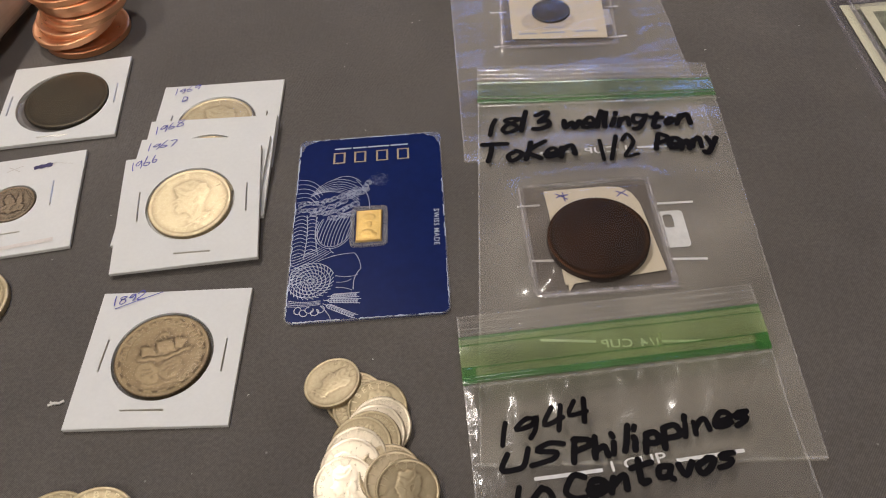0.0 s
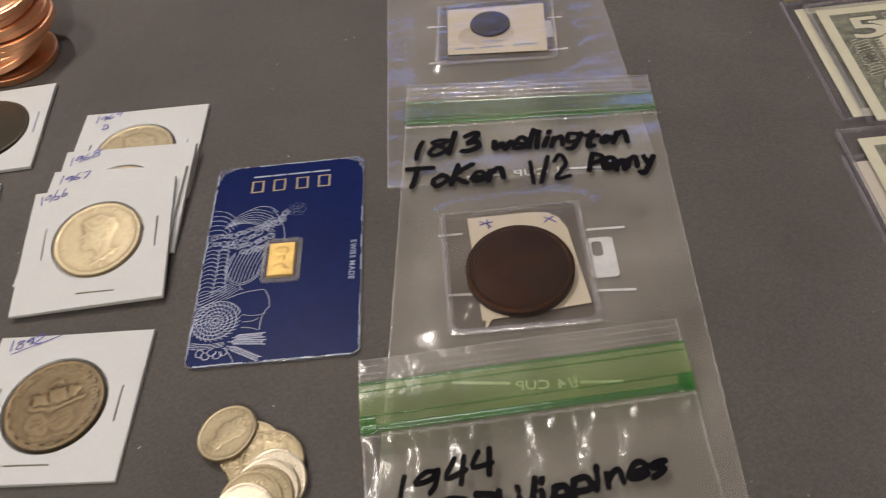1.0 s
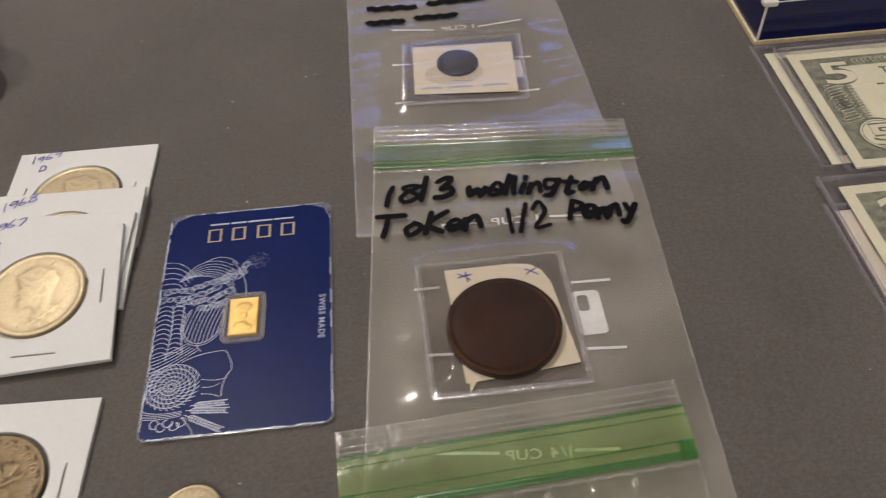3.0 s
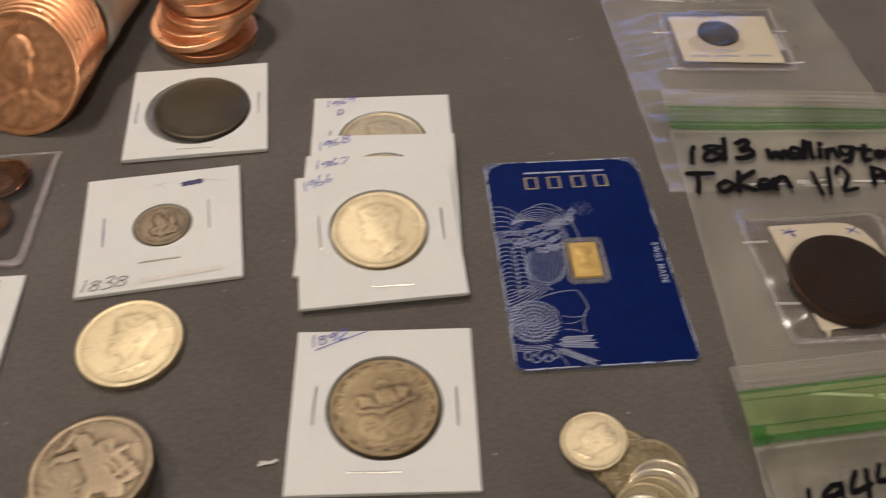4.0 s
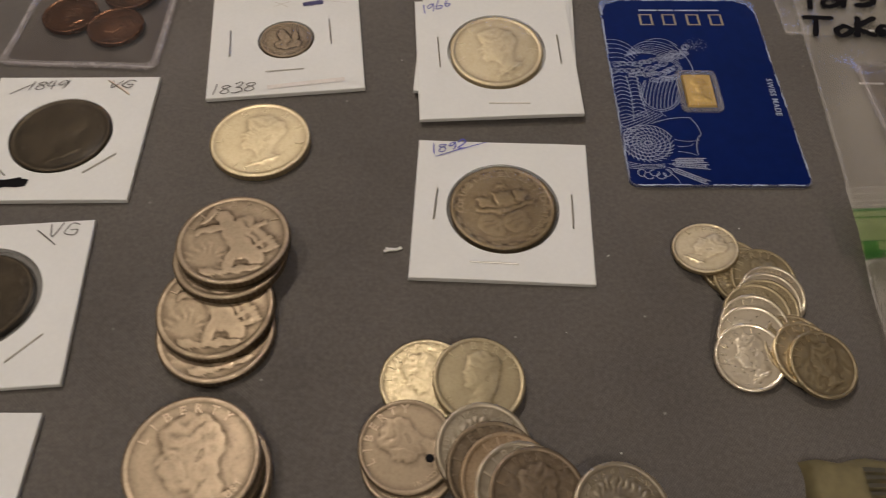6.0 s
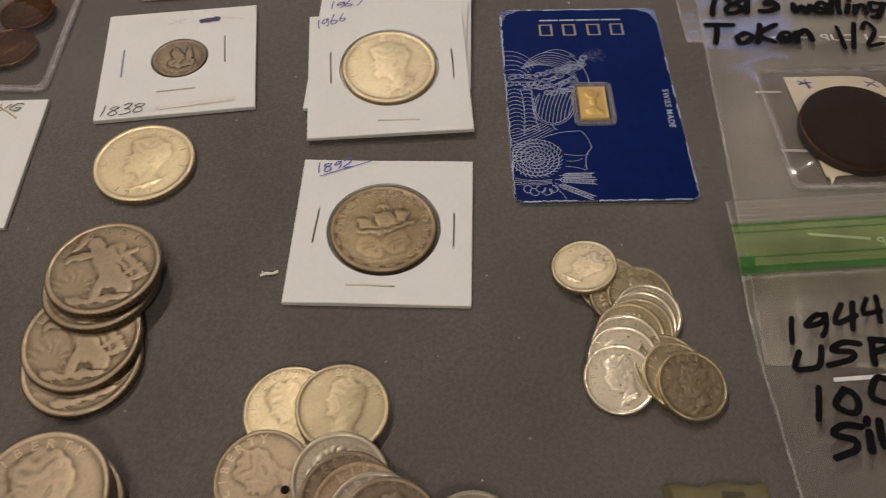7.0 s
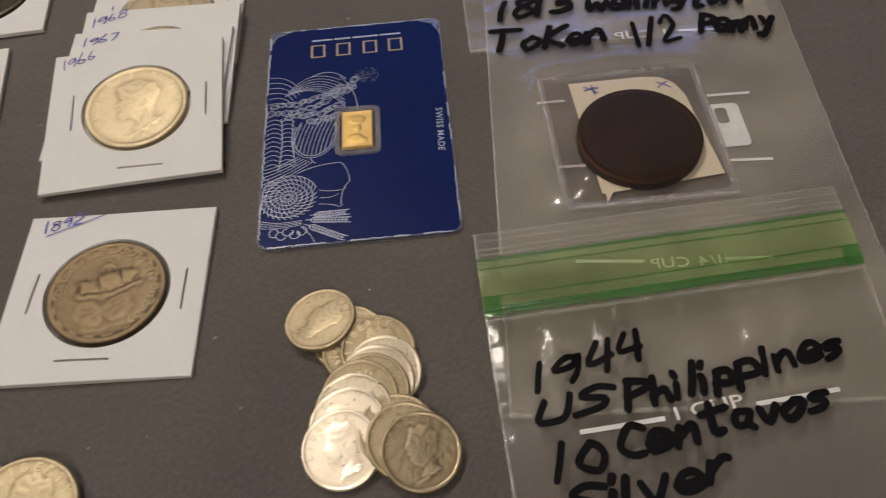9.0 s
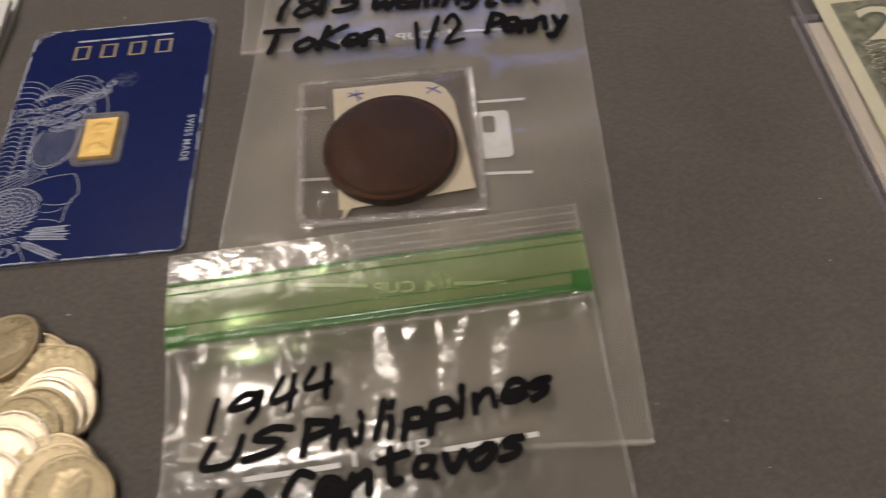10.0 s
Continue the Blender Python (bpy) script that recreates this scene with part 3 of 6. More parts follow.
def wreath_relief(u, v):
    r, a = np.hypot(u, v), np.arctan2(v, u)
    leaf = smooth01(1.0 - np.abs(r - 0.60) / 0.15) * (0.55 + 0.45 * np.sin(26 * a + 9 * r))
    return 0.18 * (leaf + 0.8 * dome(u, v, 0, 0.0, 0.34, 0.34) * (0.6 + 0.4 * np.sin(15 * v)))


def pillars_relief(u, v):
    """Upright forms standing on a line over small bars."""
    out = np.zeros_like(u)
    for cx, h in ((-0.50, 0.44), (-0.22, 0.58), (0.10, 0.60), (0.44, 0.46)):
        out = np.maximum(out, dome(u, v, cx, 0.22, 0.11, h))
    out = np.maximum(out, 0.8 * smooth01(1 - np.abs(v + 0.30) / 0.05) * (np.abs(u) < 0.8))
    out = np.maximum(out, 0.6 * smooth01(1 - np.abs(v + 0.52) / 0.05) * (np.abs(u) < 0.5))
    return 0.3 * out


def portrait_relief(u, v):
    """A plain oval over sloping shoulders."""
    head = np.clip(1 - (u / 0.27) ** 2 - ((v - 0.20) / 0.40) ** 2, 0, 1) ** 0.6
    bust = 0.6 * np.clip(1 - (u / 0.74) ** 2 - ((v + 0.80) / 0.52) ** 2, 0, 1) ** 0.5
    return 0.9 * np.maximum(head, bust)


def coin_mesh(name, radius, thick, relief, material, teeth=0, stars=0, reeds=True, wear=0.015, rings=44, seg=128, seed=0):
    ri = radius * 0.985
    rr = np.concatenate([np.linspace(0.0, 0.93, rings - 6), np.linspace(0.94, 1.0, 6)])
    ang = np.arange(seg) * 2 * np.pi / seg
    U, V = rr[:, None] * np.cos(ang)[None, :], rr[:, None] * np.sin(ang)[None, :]
    wob = np.random.RandomState(seed + 50).uniform(0, 6, 8)
    UW = U + 0.025 * np.sin(8 * V + wob[0]) + 0.018 * np.sin(15 * U + 9 * V + wob[1]) + 0.012 * np.sin(27 * V - 11 * U + wob[4])
    VW = V + 0.025 * np.sin(7 * U + wob[2]) + 0.018 * np.sin(14 * V - 10 * U + wob[3]) + 0.012 * np.sin(25 * U + 13 * V + wob[5])
    h = relief(UW, VW) * (rr[:, None] < 0.93) * smooth01((0.93 - rr[:, None]) * 14)
    rnd = np.random.RandomState(seed)
    for _ in range(7):
        kx, ky, p = rnd.uniform(-9, 9), rnd.uniform(-9, 9), rnd.uniform(0, 6)
        h = h + wear * 0.4 * np.sin(kx * U + ky * V + p)
    rim = smooth01((rr - 0.915) / 0.03)[:, None]
    edge = smooth01((rr - 0.985) / 0.015)[:, None]
    h = h + 0.13 * rim - 0.14 * edge
    if teeth:
        h = h + 0.07 * (np.sin(ang * teeth)[None, :] > 0) * ((rr > 0.86) & (rr < 0.92))[:, None]
    for i in range(stars):
        a = 2 * np.pi * i / stars + 0.2
        h = h + 0.09 * dome(U, V, 0.79 * math.cos(a), 0.79 * math.sin(a), 0.055, 0.055)
    near = np.zeros_like(h)
    count = 0
    for d in (1, 2, 3, 5):
        near += np.roll(h, d, 1) + np.roll(h, -d, 1)
        up = np.vstack([h[d:], np.repeat(h[-1:], d, 0)])
        dn = np.vstack([np.repeat(h[:1], d, 0), h[:-d]])
        near += up + dn
        count += 4
    # hollows darker in colour: toning, strengthened to shade the relief as well
    tone = np.clip((near / count - h) * 15.0 + 0.08, 0, 1) * (rr[:, None] < 0.99)
    verts = [(0.0, 0.0, thick + float(h[0, 0]))]
    tones = [float(tone[0].mean())]
    for k in range(1, len(rr)):
        for i in range(seg):
            verts.append((float(U[k, i]) * ri, float(V[k, i]) * ri, thick + float(h[k, i])))
            tones.append(float(tone[k, i]))
    faces = [(0, 1 + i, 1 + (i + 1) % seg) for i in range(seg)]
    for k in range(len(rr) - 2):
        b = 1 + k * seg
        for i in range(seg):
            j = (i + 1) % seg
            faces.append((b + i, b + seg + i, b + seg + j, b + j))
    top = len(faces)
    last = 1 + (len(rr) - 2) * seg
    for zz, q in ((thick - 0.12, 1.0), (0.15, 1.0), (0.0, 0.985)):
        for i in range(seg):
            g = radius * q - (0.07 if reeds and i % 2 and q == 1.0 else 0.0)
            verts.append((g * math.cos(ang[i]), g * math.sin(ang[i]), zz))
            tones.append(0.35 if reeds and i % 2 else 0.1)
    for k in range(3):
        b = last + k * seg
        for i in range(seg):
            j = (i + 1) % seg
            faces.append((b + i, b + seg + i, b + seg + j, b + j))
    faces.append(tuple(reversed(range(last + 3 * seg, last + 4 * seg))))
    me = mesh_of(name, verts, faces, material)
    me.polygons.foreach_set("use_smooth", [i < top for i in range(len(me.polygons))])
    att = me.attributes.new("relief_tone", "FLOAT", "POINT")
    att.data.foreach_set("value", tones)
    return me


KINDS = {
    # name: radius, thickness, relief, teeth, stars, reeds, legends, wear
    "half": (15.3, 2.1, head_relief, 0, 0, True, (("LIBERTY", 92, 225, True, 2.3), ("1966", 270, 66, False, 2.0)), 0.010),
    "walking": (15.3, 2.1, worn_relief, 0, 0, True, (("LIBERTY", 90, 150, True, 2.0),), 0.012),
    "franklin": (15.5, 2.1, broad_relief, 0, 0, True, (("LIBERTY", 95, 120, True, 2.2), ("IN GOD WE TRUST", 270, 110, False, 1.5)), 0.008),
    "barber": (15.3, 2.1, head_relief, 120, 13, True, (), 0.02),
    "columbian": (15.3, 2.1, ship_relief, 110, 0, True, (("COLUMBIAN EXPOSITION", 90, 190, True, 1.9), ("CHICAGO", 330, 60, True, 1.7)), 0.015),
    "quarter": (11.5, 1.75, head_relief, 0, 0, True, (("LIBERTY", 90, 130, True, 2.1), ("IN GOD WE TRUST", 270, 100, False, 1.0)), 0.015),
    "quarter_back": (11.5, 1.75, wreath_relief, 0, 0, True, (("UNITED STATES OF AMERICA", 90, 200, True, 1.3),), 0.015),
    "dime": (8.95, 1.35, head_relief, 0, 0, True, (("LIBERTY", 125, 130, True, 1.7),), 0.01),
    "dime_back": (8.95, 1.35, wreath_relief, 0, 0, True, (("UNITED STATES OF AMERICA", 90, 230, True, 1.2), ("ONE DIME", 270, 90, False, 1.2)), 0.01),
    "seated": (8.9, 1.3, seated_relief, 80, 13, True, (), 0.015),
    "broad_cent": (15.1, 2.0, head_relief, 0, 13, False, (), 0.02),
    "large_cent": (14.0, 2.0, head_relief, 100, 13, False, (), 0.015),
    "old_penny": (17.6, 1.8, token_relief, 0, 0, False, (), 0.03),
    "token": (17.2, 3.0, token_relief, 0, 0, False, (), 0.02),
    "tiny": (8.4, 1.1, head_relief, 60, 0, False, (), 0.015),
    "cent": (9.55, 1.5, head_relief, 0, 0, False, (("LIBERTY", 180, 60, True, 1.2),), 0.012),
    "round": (19.5, 2.9, portrait_relief, 0, 0, False, (("ONE OUNCE COPPER", 120, 100, True, 2.0),), 0.01),
    "large_round": (22.2, 2.9, portrait_relief, 0, 0, False, (("ONE OUNCE COPPER", 120, 100, True, 2.0),), 0.002),
    "dollar": (19.05, 2.4, eagle_relief, 130, 0, True, (("UNITED STATES OF AMERICA", 90, 230, True, 2.3), ("ONE DOLLAR", 270, 80, False, 2.3)), 0.02),
    "proof": (19.05, 2.4, pillars_relief, 0, 0, True, (), 0.006),
}
COIN_MESHES, LEGEND_MESHES = {}, {}


def coin(kind, material, m, label="", group="", parent=None, name="coin"):
    """A coin with rim, relief and raised lettering, its underside at the pose's origin."""
    key = (kind, material.name)
    radius, thick, relief, teeth, stars, reeds, legends, wear = KINDS[kind]
    if key not in COIN_MESHES:
        COIN_MESHES[key] = coin_mesh(kind, radius, thick, relief, material, teeth, stars, reeds, wear, seed=len(COIN_MESHES))
        if legends:
            v, f = merge([legend(text, radius * 0.80, mid, h, thick + 0.13, span, out) for text, mid, span, out, h in legends])
            v, f = raised(v, f, 0.14)
            LEGEND_MESHES[key] = mesh_of("lettering", v, f, material)
    ob = new(name, COIN_MESHES[key])
    if parent:
        ob.parent = parent
        ob.matrix_local = m
        tagged(ob, label)
    else:
        ob.matrix_world = m
        tagged(ob, label, "coin", group)
    if key in LEGEND_MESHES:
        new("lettering", LEGEND_MESHES[key]).parent = ob
    return ob


# ---- the room: plain walls that close the place ----
def structure(name, bm, material, label, category):
    ob = part(name, bm, material)
    return tagged(ob, label, category, kind="structure")


FLOOR_Z, CEIL_Z = -740, 1640
structure("floor", box(-2300, 2300, -1900, 1700, FLOOR_Z - 40, FLOOR_Z), FLOOR_WOOD, "brown wooden floor under the table", "floor")
structure("ceiling", box(-2300, 2300, -1900, 1700, CEIL_Z, CEIL_Z + 60), CEILING_PAINT, "plain off-white painted ceiling", "ceiling")
structure("wall_south", box(-2300, 2300, -2000, -1900, FLOOR_Z, CEIL_Z), WALL_PAINT, "plain beige painted wall", "wall")
structure("wall_west", box(-2400, -2300, -1900, 1700, FLOOR_Z, CEIL_Z), WALL_PAINT, "plain beige painted wall", "wall")
structure("wall_east", box(2300, 2400, -1900, 1700, FLOOR_Z, CEIL_Z), WALL_PAINT, "plain beige painted wall", "wall")
WX0, WX1, WZ0, WZ1 = -350, 950, 1150, 1460
structure("wall_north", join(box(-2300, WX0, 1700, 1800, FLOOR_Z, CEIL_Z), box(WX1, 2300, 1700, 1800, FLOOR_Z, CEIL_Z),
                             box(WX0, WX1, 1700, 1800, FLOOR_Z, WZ0), box(WX0, WX1, 1700, 1800, WZ1, CEIL_Z)), WALL_PAINT, "beige wall with a high wide window", "wall")
win = tagged(new("window_1"), "high wide window with white frame, dusk outside", "window", kind="structure")
part("window_frame", join(box(WX0, WX1, 1715, 1755, WZ0, WZ0 + 40, 4), box(WX0, WX1, 1715, 1755, WZ1 - 40, WZ1, 4), box(WX0, WX0 + 40, 1715, 1755, WZ0 + 40, WZ1 - 40, 4),
                          box(WX1 - 40, WX1, 1715, 1755, WZ0 + 40, WZ1 - 40, 4), box(285, 315, 1715, 1755, WZ0 + 40, WZ1 - 40, 4)), FRAME_PAINT, win)
for a, b in ((WX0 + 40, 285), (315, WX1 - 40)):
    pane = part("pane", box(a, b, 1733, 1737, WZ0 + 40, WZ1 - 40), PANE, win)
    pane.visible_shadow = False


def ceiling_light(x, y, r):
    """A round ceiling light with a brass rim, out of view; its bulbs hang open below."""
    ob = thing("ceiling_light", spot(x, y, 1640), "unseen round brass ceiling light with an opal shade", "ceiling light", "ceiling lights")
    v, f = lathe([(0, -0.5), (r * 1.05, -0.5), (r * 1.1, -20), (r * 1.02, -34), (r * 0.98, -30), (r * 0.98, -8), (0, -8)], 40)
    part_raw("rim", v, f, BRASS, ob, smooth=False)
    v, f = lathe([(0, -60), (r * 0.5, -58), (r * 0.85, -46), (r * 0.97, -30), (r * 0.9, -9)], 40)
    part_raw("shade", v, f, SHADE, ob, smooth=True)


ceiling_light(-380, 680, 80)
ceiling_light(-780, 0, 120)
# made-up fixture to house the added fill light
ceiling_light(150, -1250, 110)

# ---- table and cloth ----
table = thing("table", spot(0, 60, FLOOR_Z), "brown wooden table under a grey cloth", "table")
part("tabletop", box(-780, 780, -470, 560, 700, 734, 4), WOOD, table)
for sx in (-1, 1):
    for y in (-420, 510):
        part("leg", box(sx * 720 - 30, sx * 720 + 30, y - 30, y + 30, 0, 700, 5), WOOD, table)


def cloth_sheet():
    """A cloth over the table, falling over its edges, with a few faint waves."""
    xs = np.concatenate([[-800, -800, -796, -785], np.linspace(-770, 770, 90), [785, 796, 800, 800]])
    ys = np.concatenate([[-424, -424, -421, -414], np.linspace(-400, 610, 70), [622, 629, 632, 632]])
    verts = []
    nx, ny = len(xs), len(ys)
    for j, y in enumerate(ys):
        for i, x in enumerate(xs):
            z = -0.25 + 0.2 * math.sin(x * 0.021 + 1.3 * math.sin(y * 0.013)) * math.sin(y * 0.017 + 0.6)
            edge = min(i, nx - 1 - i, j, ny - 1 - j)
            z += (-230, -14, -7, -2)[edge] if edge < 4 else 0
            verts.append((float(x), float(y), z))
    faces = [(j * nx + i, j * nx + i + 1, (j + 1) * nx + i + 1, (j + 1) * nx + i) for j in range(ny - 1) for i in range(nx - 1)]
    return slab(verts, faces, 0.8)


v, f = cloth_sheet()
tagged(part_raw("tablecloth", v, f, CLOTH, smooth=True), "dark grey twill cloth spread flat over a table", "tablecloth")


# ---- cardboard coin flips ----
def flip_card(hole, cx, cy, seed, half=25.4):
    """A stapled square of folded card, 50.8 across, with a round hole; edges slightly bowed."""
    rnd = random.Random(seed)
    p1, p2 = rnd.uniform(0, 6), rnd.uniform(0, 6)
    angs = sorted(set([2 * math.pi * i / 96 for i in range(96)] + [math.atan2(sy * half - cy, sx * half - cx) % (2 * math.pi) for sx in (-1, 1) for sy in (-1, 1)]))
    n = len(angs)

    def outer(a):
        dx, dy = math.cos(a), math.sin(a)
        k = min(((half if dx > 0 else -half) - cx) / dx if abs(dx) > 1e-9 else 1e9, ((half if dy > 0 else -half) - cy) / dy if abs(dy) > 1e-9 else 1e9)
        return cx + dx * k, cy + dy * k

    def lift(x, y):
        return 0.18 * math.sin(x * 0.09 + p1) * math.sin(y * 0.08 + p2)

    loops = []
    for q, z in ((1.0, 0.0), (1.0, 1.25), (0.985, 1.4), (0.5, 1.45), (0.0, 1.4), (0.0, 1.15), (0.0, 0.0)):
        row = []
        for a in angs:
            ox, oy = outer(a)
            ix, iy = cx + hole * math.cos(a), cy + hole * math.sin(a)
            x, y = ix + (ox - ix) * q, iy + (oy - iy) * q
            row.append((x, y, z + (lift(x, y) + 0.1 if z > 0.5 else 0.02)))
        loops.append(row)
    verts = [p for row in loops for p in row]
    faces = []
    for k in range(len(loops)):
        m = (k + 1) % len(loops)
        for i in range(n):
            j = (i + 1) % n
            faces.append((k * n + i, k * n + j, m * n + j, m * n + i))
    return verts, faces


TOP = 1.72


def coin_flip(m, kind, material, hole, coin_at, label, staples, marks, seed, turn=0.0, hole_at=None, half=25.4):
    """A flip with its coin, window film, staples and writing. marks: (text, p0, p1, height, ink, bold)."""
    ob = thing("coin_flip", m, label, "coin flip", "coin flips")
    hx, hy = hole_at or coin_at
    v, f = flip_card(hole, hx, hy, seed, half)
    part_raw("card", v, f, CARD, ob)
    coin(kind, material, spot(coin_at[0], coin_at[1], 0.0 if KINDS[kind][1] > 1.6 else 0.2, turn), parent=ob)
    top = KINDS[kind][1] + 0.45
    v, f = lathe([(0.01, top), (hole * 0.55, top), (hole * 0.95, top - 0.06), (hole * 0.985, top - 0.3), (hole * 1.0, 1.18)], 64)
    part_raw("window_film", [(x + hx, y + hy, z) for x, y, z in v], f, WINDOW_FILM, ob, smooth=True)
    v, f = lathe([(hole * 0.90, 0.25), (hole * 0.945, 0.32), (hole * 0.975, 0.62), (hole * 0.996, 1.12)], 72)
    part_raw("film_fold", [(x + hx, y + hy, z) for x, y, z in v], f, RIDGE, ob, "clear film folded into the window's edge", True)
    for x0, y0, x1, y1 in staples:
        part("staple", join(rod((x0, y0, TOP), (x1, y1, TOP), 0.28, 6), rod((x0, y0, TOP + 0.1), (x0, y0, 0.4), 0.24, 6), rod((x1, y1, TOP + 0.1), (x1, y1, 0.4), 0.24, 6)), STAPLE, ob)
    for text, p0, p1, height, ink, bold in marks:
        if text == "|":
            v, f = ribbon([p0, ((p0[0] + p1[0]) / 2, (p0[1] + p1[1]) / 2 + 0.15), p1], height, TOP + 0.02)
        elif text == "#":
            v, f = scribble(p0, p1, height)
        else:
            v, f = merge(handwriting(text, p0, p1, height, 0.36, TOP, None, 0.9, 0.28, 1.5, seed))
        part_raw("writing", v, f, ink, ob)
    return ob


def scribble(p0, p1, height):
    """Writing struck out with a few overlapping thick strokes."""
    out = []
    for k, (a, c, w) in enumerate(((0.0, 0.0, 0.62), (0.05, 0.22, 0.5), (0.02, -0.24, 0.5), (0.12, 0.1, 0.6))):
        pts = []
        for i in range(13):
            s = i / 12 * (1 - 2 * a) + a
            pts.append((p0[0] + (p1[0] - p0[0]) * s, p0[1] + (p1[1] - p0[1]) * s + height * (c + 0.07 * math.sin(i * 1.3 + k * 2)) + (0.5 * height * (s - 0.5) if k == 3 else 0)))
        out.append(ribbon(pts, height * w, TOP + 0.02 + 0.004 * k))
    return merge(out)


S_SIDES = ((-19.5, -5.5, -18.9, 6.2), (20.2, -6.6, 20.2, 5.2), (-8.8, -19.6, 4.4, -19.8))
# four half dollars, fanned one on another
coin_flip(spot(-62.2, 56.8, 0, -0.6), "half", SILVER, 16.2, (0, 0), "white cardboard coin flip holding a silver half dollar, under three others", S_SIDES,
          [("1969", (-20, 19.5), (-10.5, 22.3), 3.4, BLUE_INK, -0.012), ("D", (-16.5, 14.8), (-14.6, 15.2), 2.6, BLUE_INK, -0.012)], 11)
coin_flip(spot(-62.4, 30.8, 1.9, -1.4, 4, 270), "half", SILVER, 16.2, (0, 0), "white cardboard coin flip holding a half dollar, mostly covered", S_SIDES,
          [("1968", (-22, 18.0), (-12.0, 22.0), 3.4, BLUE_INK, -0.006)], 12)
coin_flip(spot(-64.4, 18.6, 2.8, -3.0, 4, 270), "half", SILVER, 16.2, (0, 0), "white cardboard coin flip holding a half dollar, mostly covered", S_SIDES,
          [("1967", (-21.5, 19.0), (-11.5, 21.8), 3.4, BLUE_INK, -0.012)], 13)
coin_flip(spot(-64.4, 8.8, 3.7, 3.3, 5.4, 270), "half", SILVER, 16.2, (0.4, 1.4), "white cardboard coin flip with a bright half dollar, uppermost of four",
          ((-18.4, -4.5, -18.6, 8.6), (21.0, -4.8, 21.0, 7.6), (-3.6, -20.4, 9.0, -21.0)), [("1966", (-22.6, 19.6), (-13.6, 23.2), 3.6, BLUE_INK, -0.012)], 14, 6, None, 25.8)
# the ship half dollar
coin_flip(spot(-64.1, -52.2, 0, -1.9), "columbian", SHIP_COIN, 16.3, (0.2, -0.2), "white cardboard coin flip with a toned ship half dollar", S_SIDES,
          [("1892", (-20.5, 20.0), (-11.0, 22.6), 3.6, BLUE_INK, -0.012), ("|", (-20.0, 18.6), (-5.0, 25.0), 0.3, BLUE_INK, -0.012)], 15, 8)
# left columns
coin_flip(spot(-130.4, 78.7, 0, 3.9), "old_penny", OLD_PENNY, 19.4, (1.3, 0.5), "white cardboard coin flip with a dark bronze penny, wide window",
          ((-22.6, -6, -22.6, 6), (22.0, -5, 22.0, 7), (-6.6, -22.2, 6.0, -22.4)), [], 16, 0, (-0.2, -0.6))
coin_flip(spot(-134.9, 19.0, 0, 6.6), "seated", BROWN_COIN, 9.6, (0.0, 0.8), "white cardboard coin flip with a small dark seated-figure dime",
          ((-18.6, -6.0, -18.8, 6.6), (15.2, -3.2, 14.8, 9.6), (-6.4, -14.8, 5.8, -14.6)),
          [("1838", (-23.2, -24.2), (-10.4, -23.4), 4.4, GREY_INK, -0.008), ("#", (5.8, 18.6), (13.0, 19.2), 2.2, PEN_DARK, 0), ("|", (-4.5, 18.2), (1.6, 20.6), 0.3, FAINT_INK, 0), ("|", (-4.0, 20.8), (0.6, 17.6), 0.3, FAINT_INK, 0),
           ("|", (11.0, 20.4), (21.0, 18.0), 0.2, FAINT_INK, 0), ("|", (-6.0, -22.4), (19.0, -21.0), 1.9, RED_FAINT, 0)], 17, 5)
coin_flip(spot(-199.0, -25.5, 0, 1.2), "broad_cent", DARK_CENT, 15.6, (0.2, 0.1), "white cardboard coin flip with a nearly black large cent",
          ((-20.2, -9.0, -12.2, -16.2), (10.6, -15.4, 18.8, -8.0), (9.6, 24.0, 17.4, 17.6)),
          [("1849", (-15.0, 19.6), (-3.8, 20.6), 4.0, GREY_INK, 0.0), ("|", (-20.6, 17.8), (-14.0, 22.6), 0.35, GREY_INK, 0), ("VG", (9.6, 20.4), (17.0, 20.6), 3.4, GREY_INK, 0.0), ("#", (-21.6, -20.2), (-4.6, -19.0), 3.3, BLACK_INK, 0)], 18, 4, None, 25.8)
coin_flip(spot(-203.4, -86.0, 0, 5.0), "large_cent", DARK_CENT, 16.3, (-0.4, 1.2), "white cardboard coin flip with a dark brown large cent",
          ((-20.4, 15.8, -12.8, 21.6), (-20.6, -11.6, -12.8, -18.2), (10.8, -18.6, 18.6, -11.2)),
          [("1846", (-21.0, 21.6), (-9.8, 23.6), 3.6, GREY_INK, 0.0), ("VG", (13.0, 20.0), (21.0, 20.8), 4.4, GREY_INK, 0.0), ("|", (10.4, 23.0), (16.4, 17.4), 0.4, GREY_INK, 0), ("#", (-19.6, -20.6), (-1.2, -18.6), 3.2, BLACK_INK, 0)], 19, 12, None, 25.8)
coin_flip(spot(-202.9, -142.7, 0, 0.5), "barber", SILVER_DULL, 16.2, (-0.6, -0.2), "white cardboard coin flip with a worn silver half dollar", S_SIDES,
          [("1906", (-24.0, 19.4), (-12.2, 21.6), 4.2, BLUE_INK, -0.012), ("O", (-21.6, 13.6), (-19.0, 14.0), 3.2, BLUE_INK, -0.012)], 20)

def plate_disc(r, z0, z1):
    return lathe([(0.01, z0), (r, z0), (r, z1 - 0.05), (r * 0.9, z1), (0.01, z1)], 16)


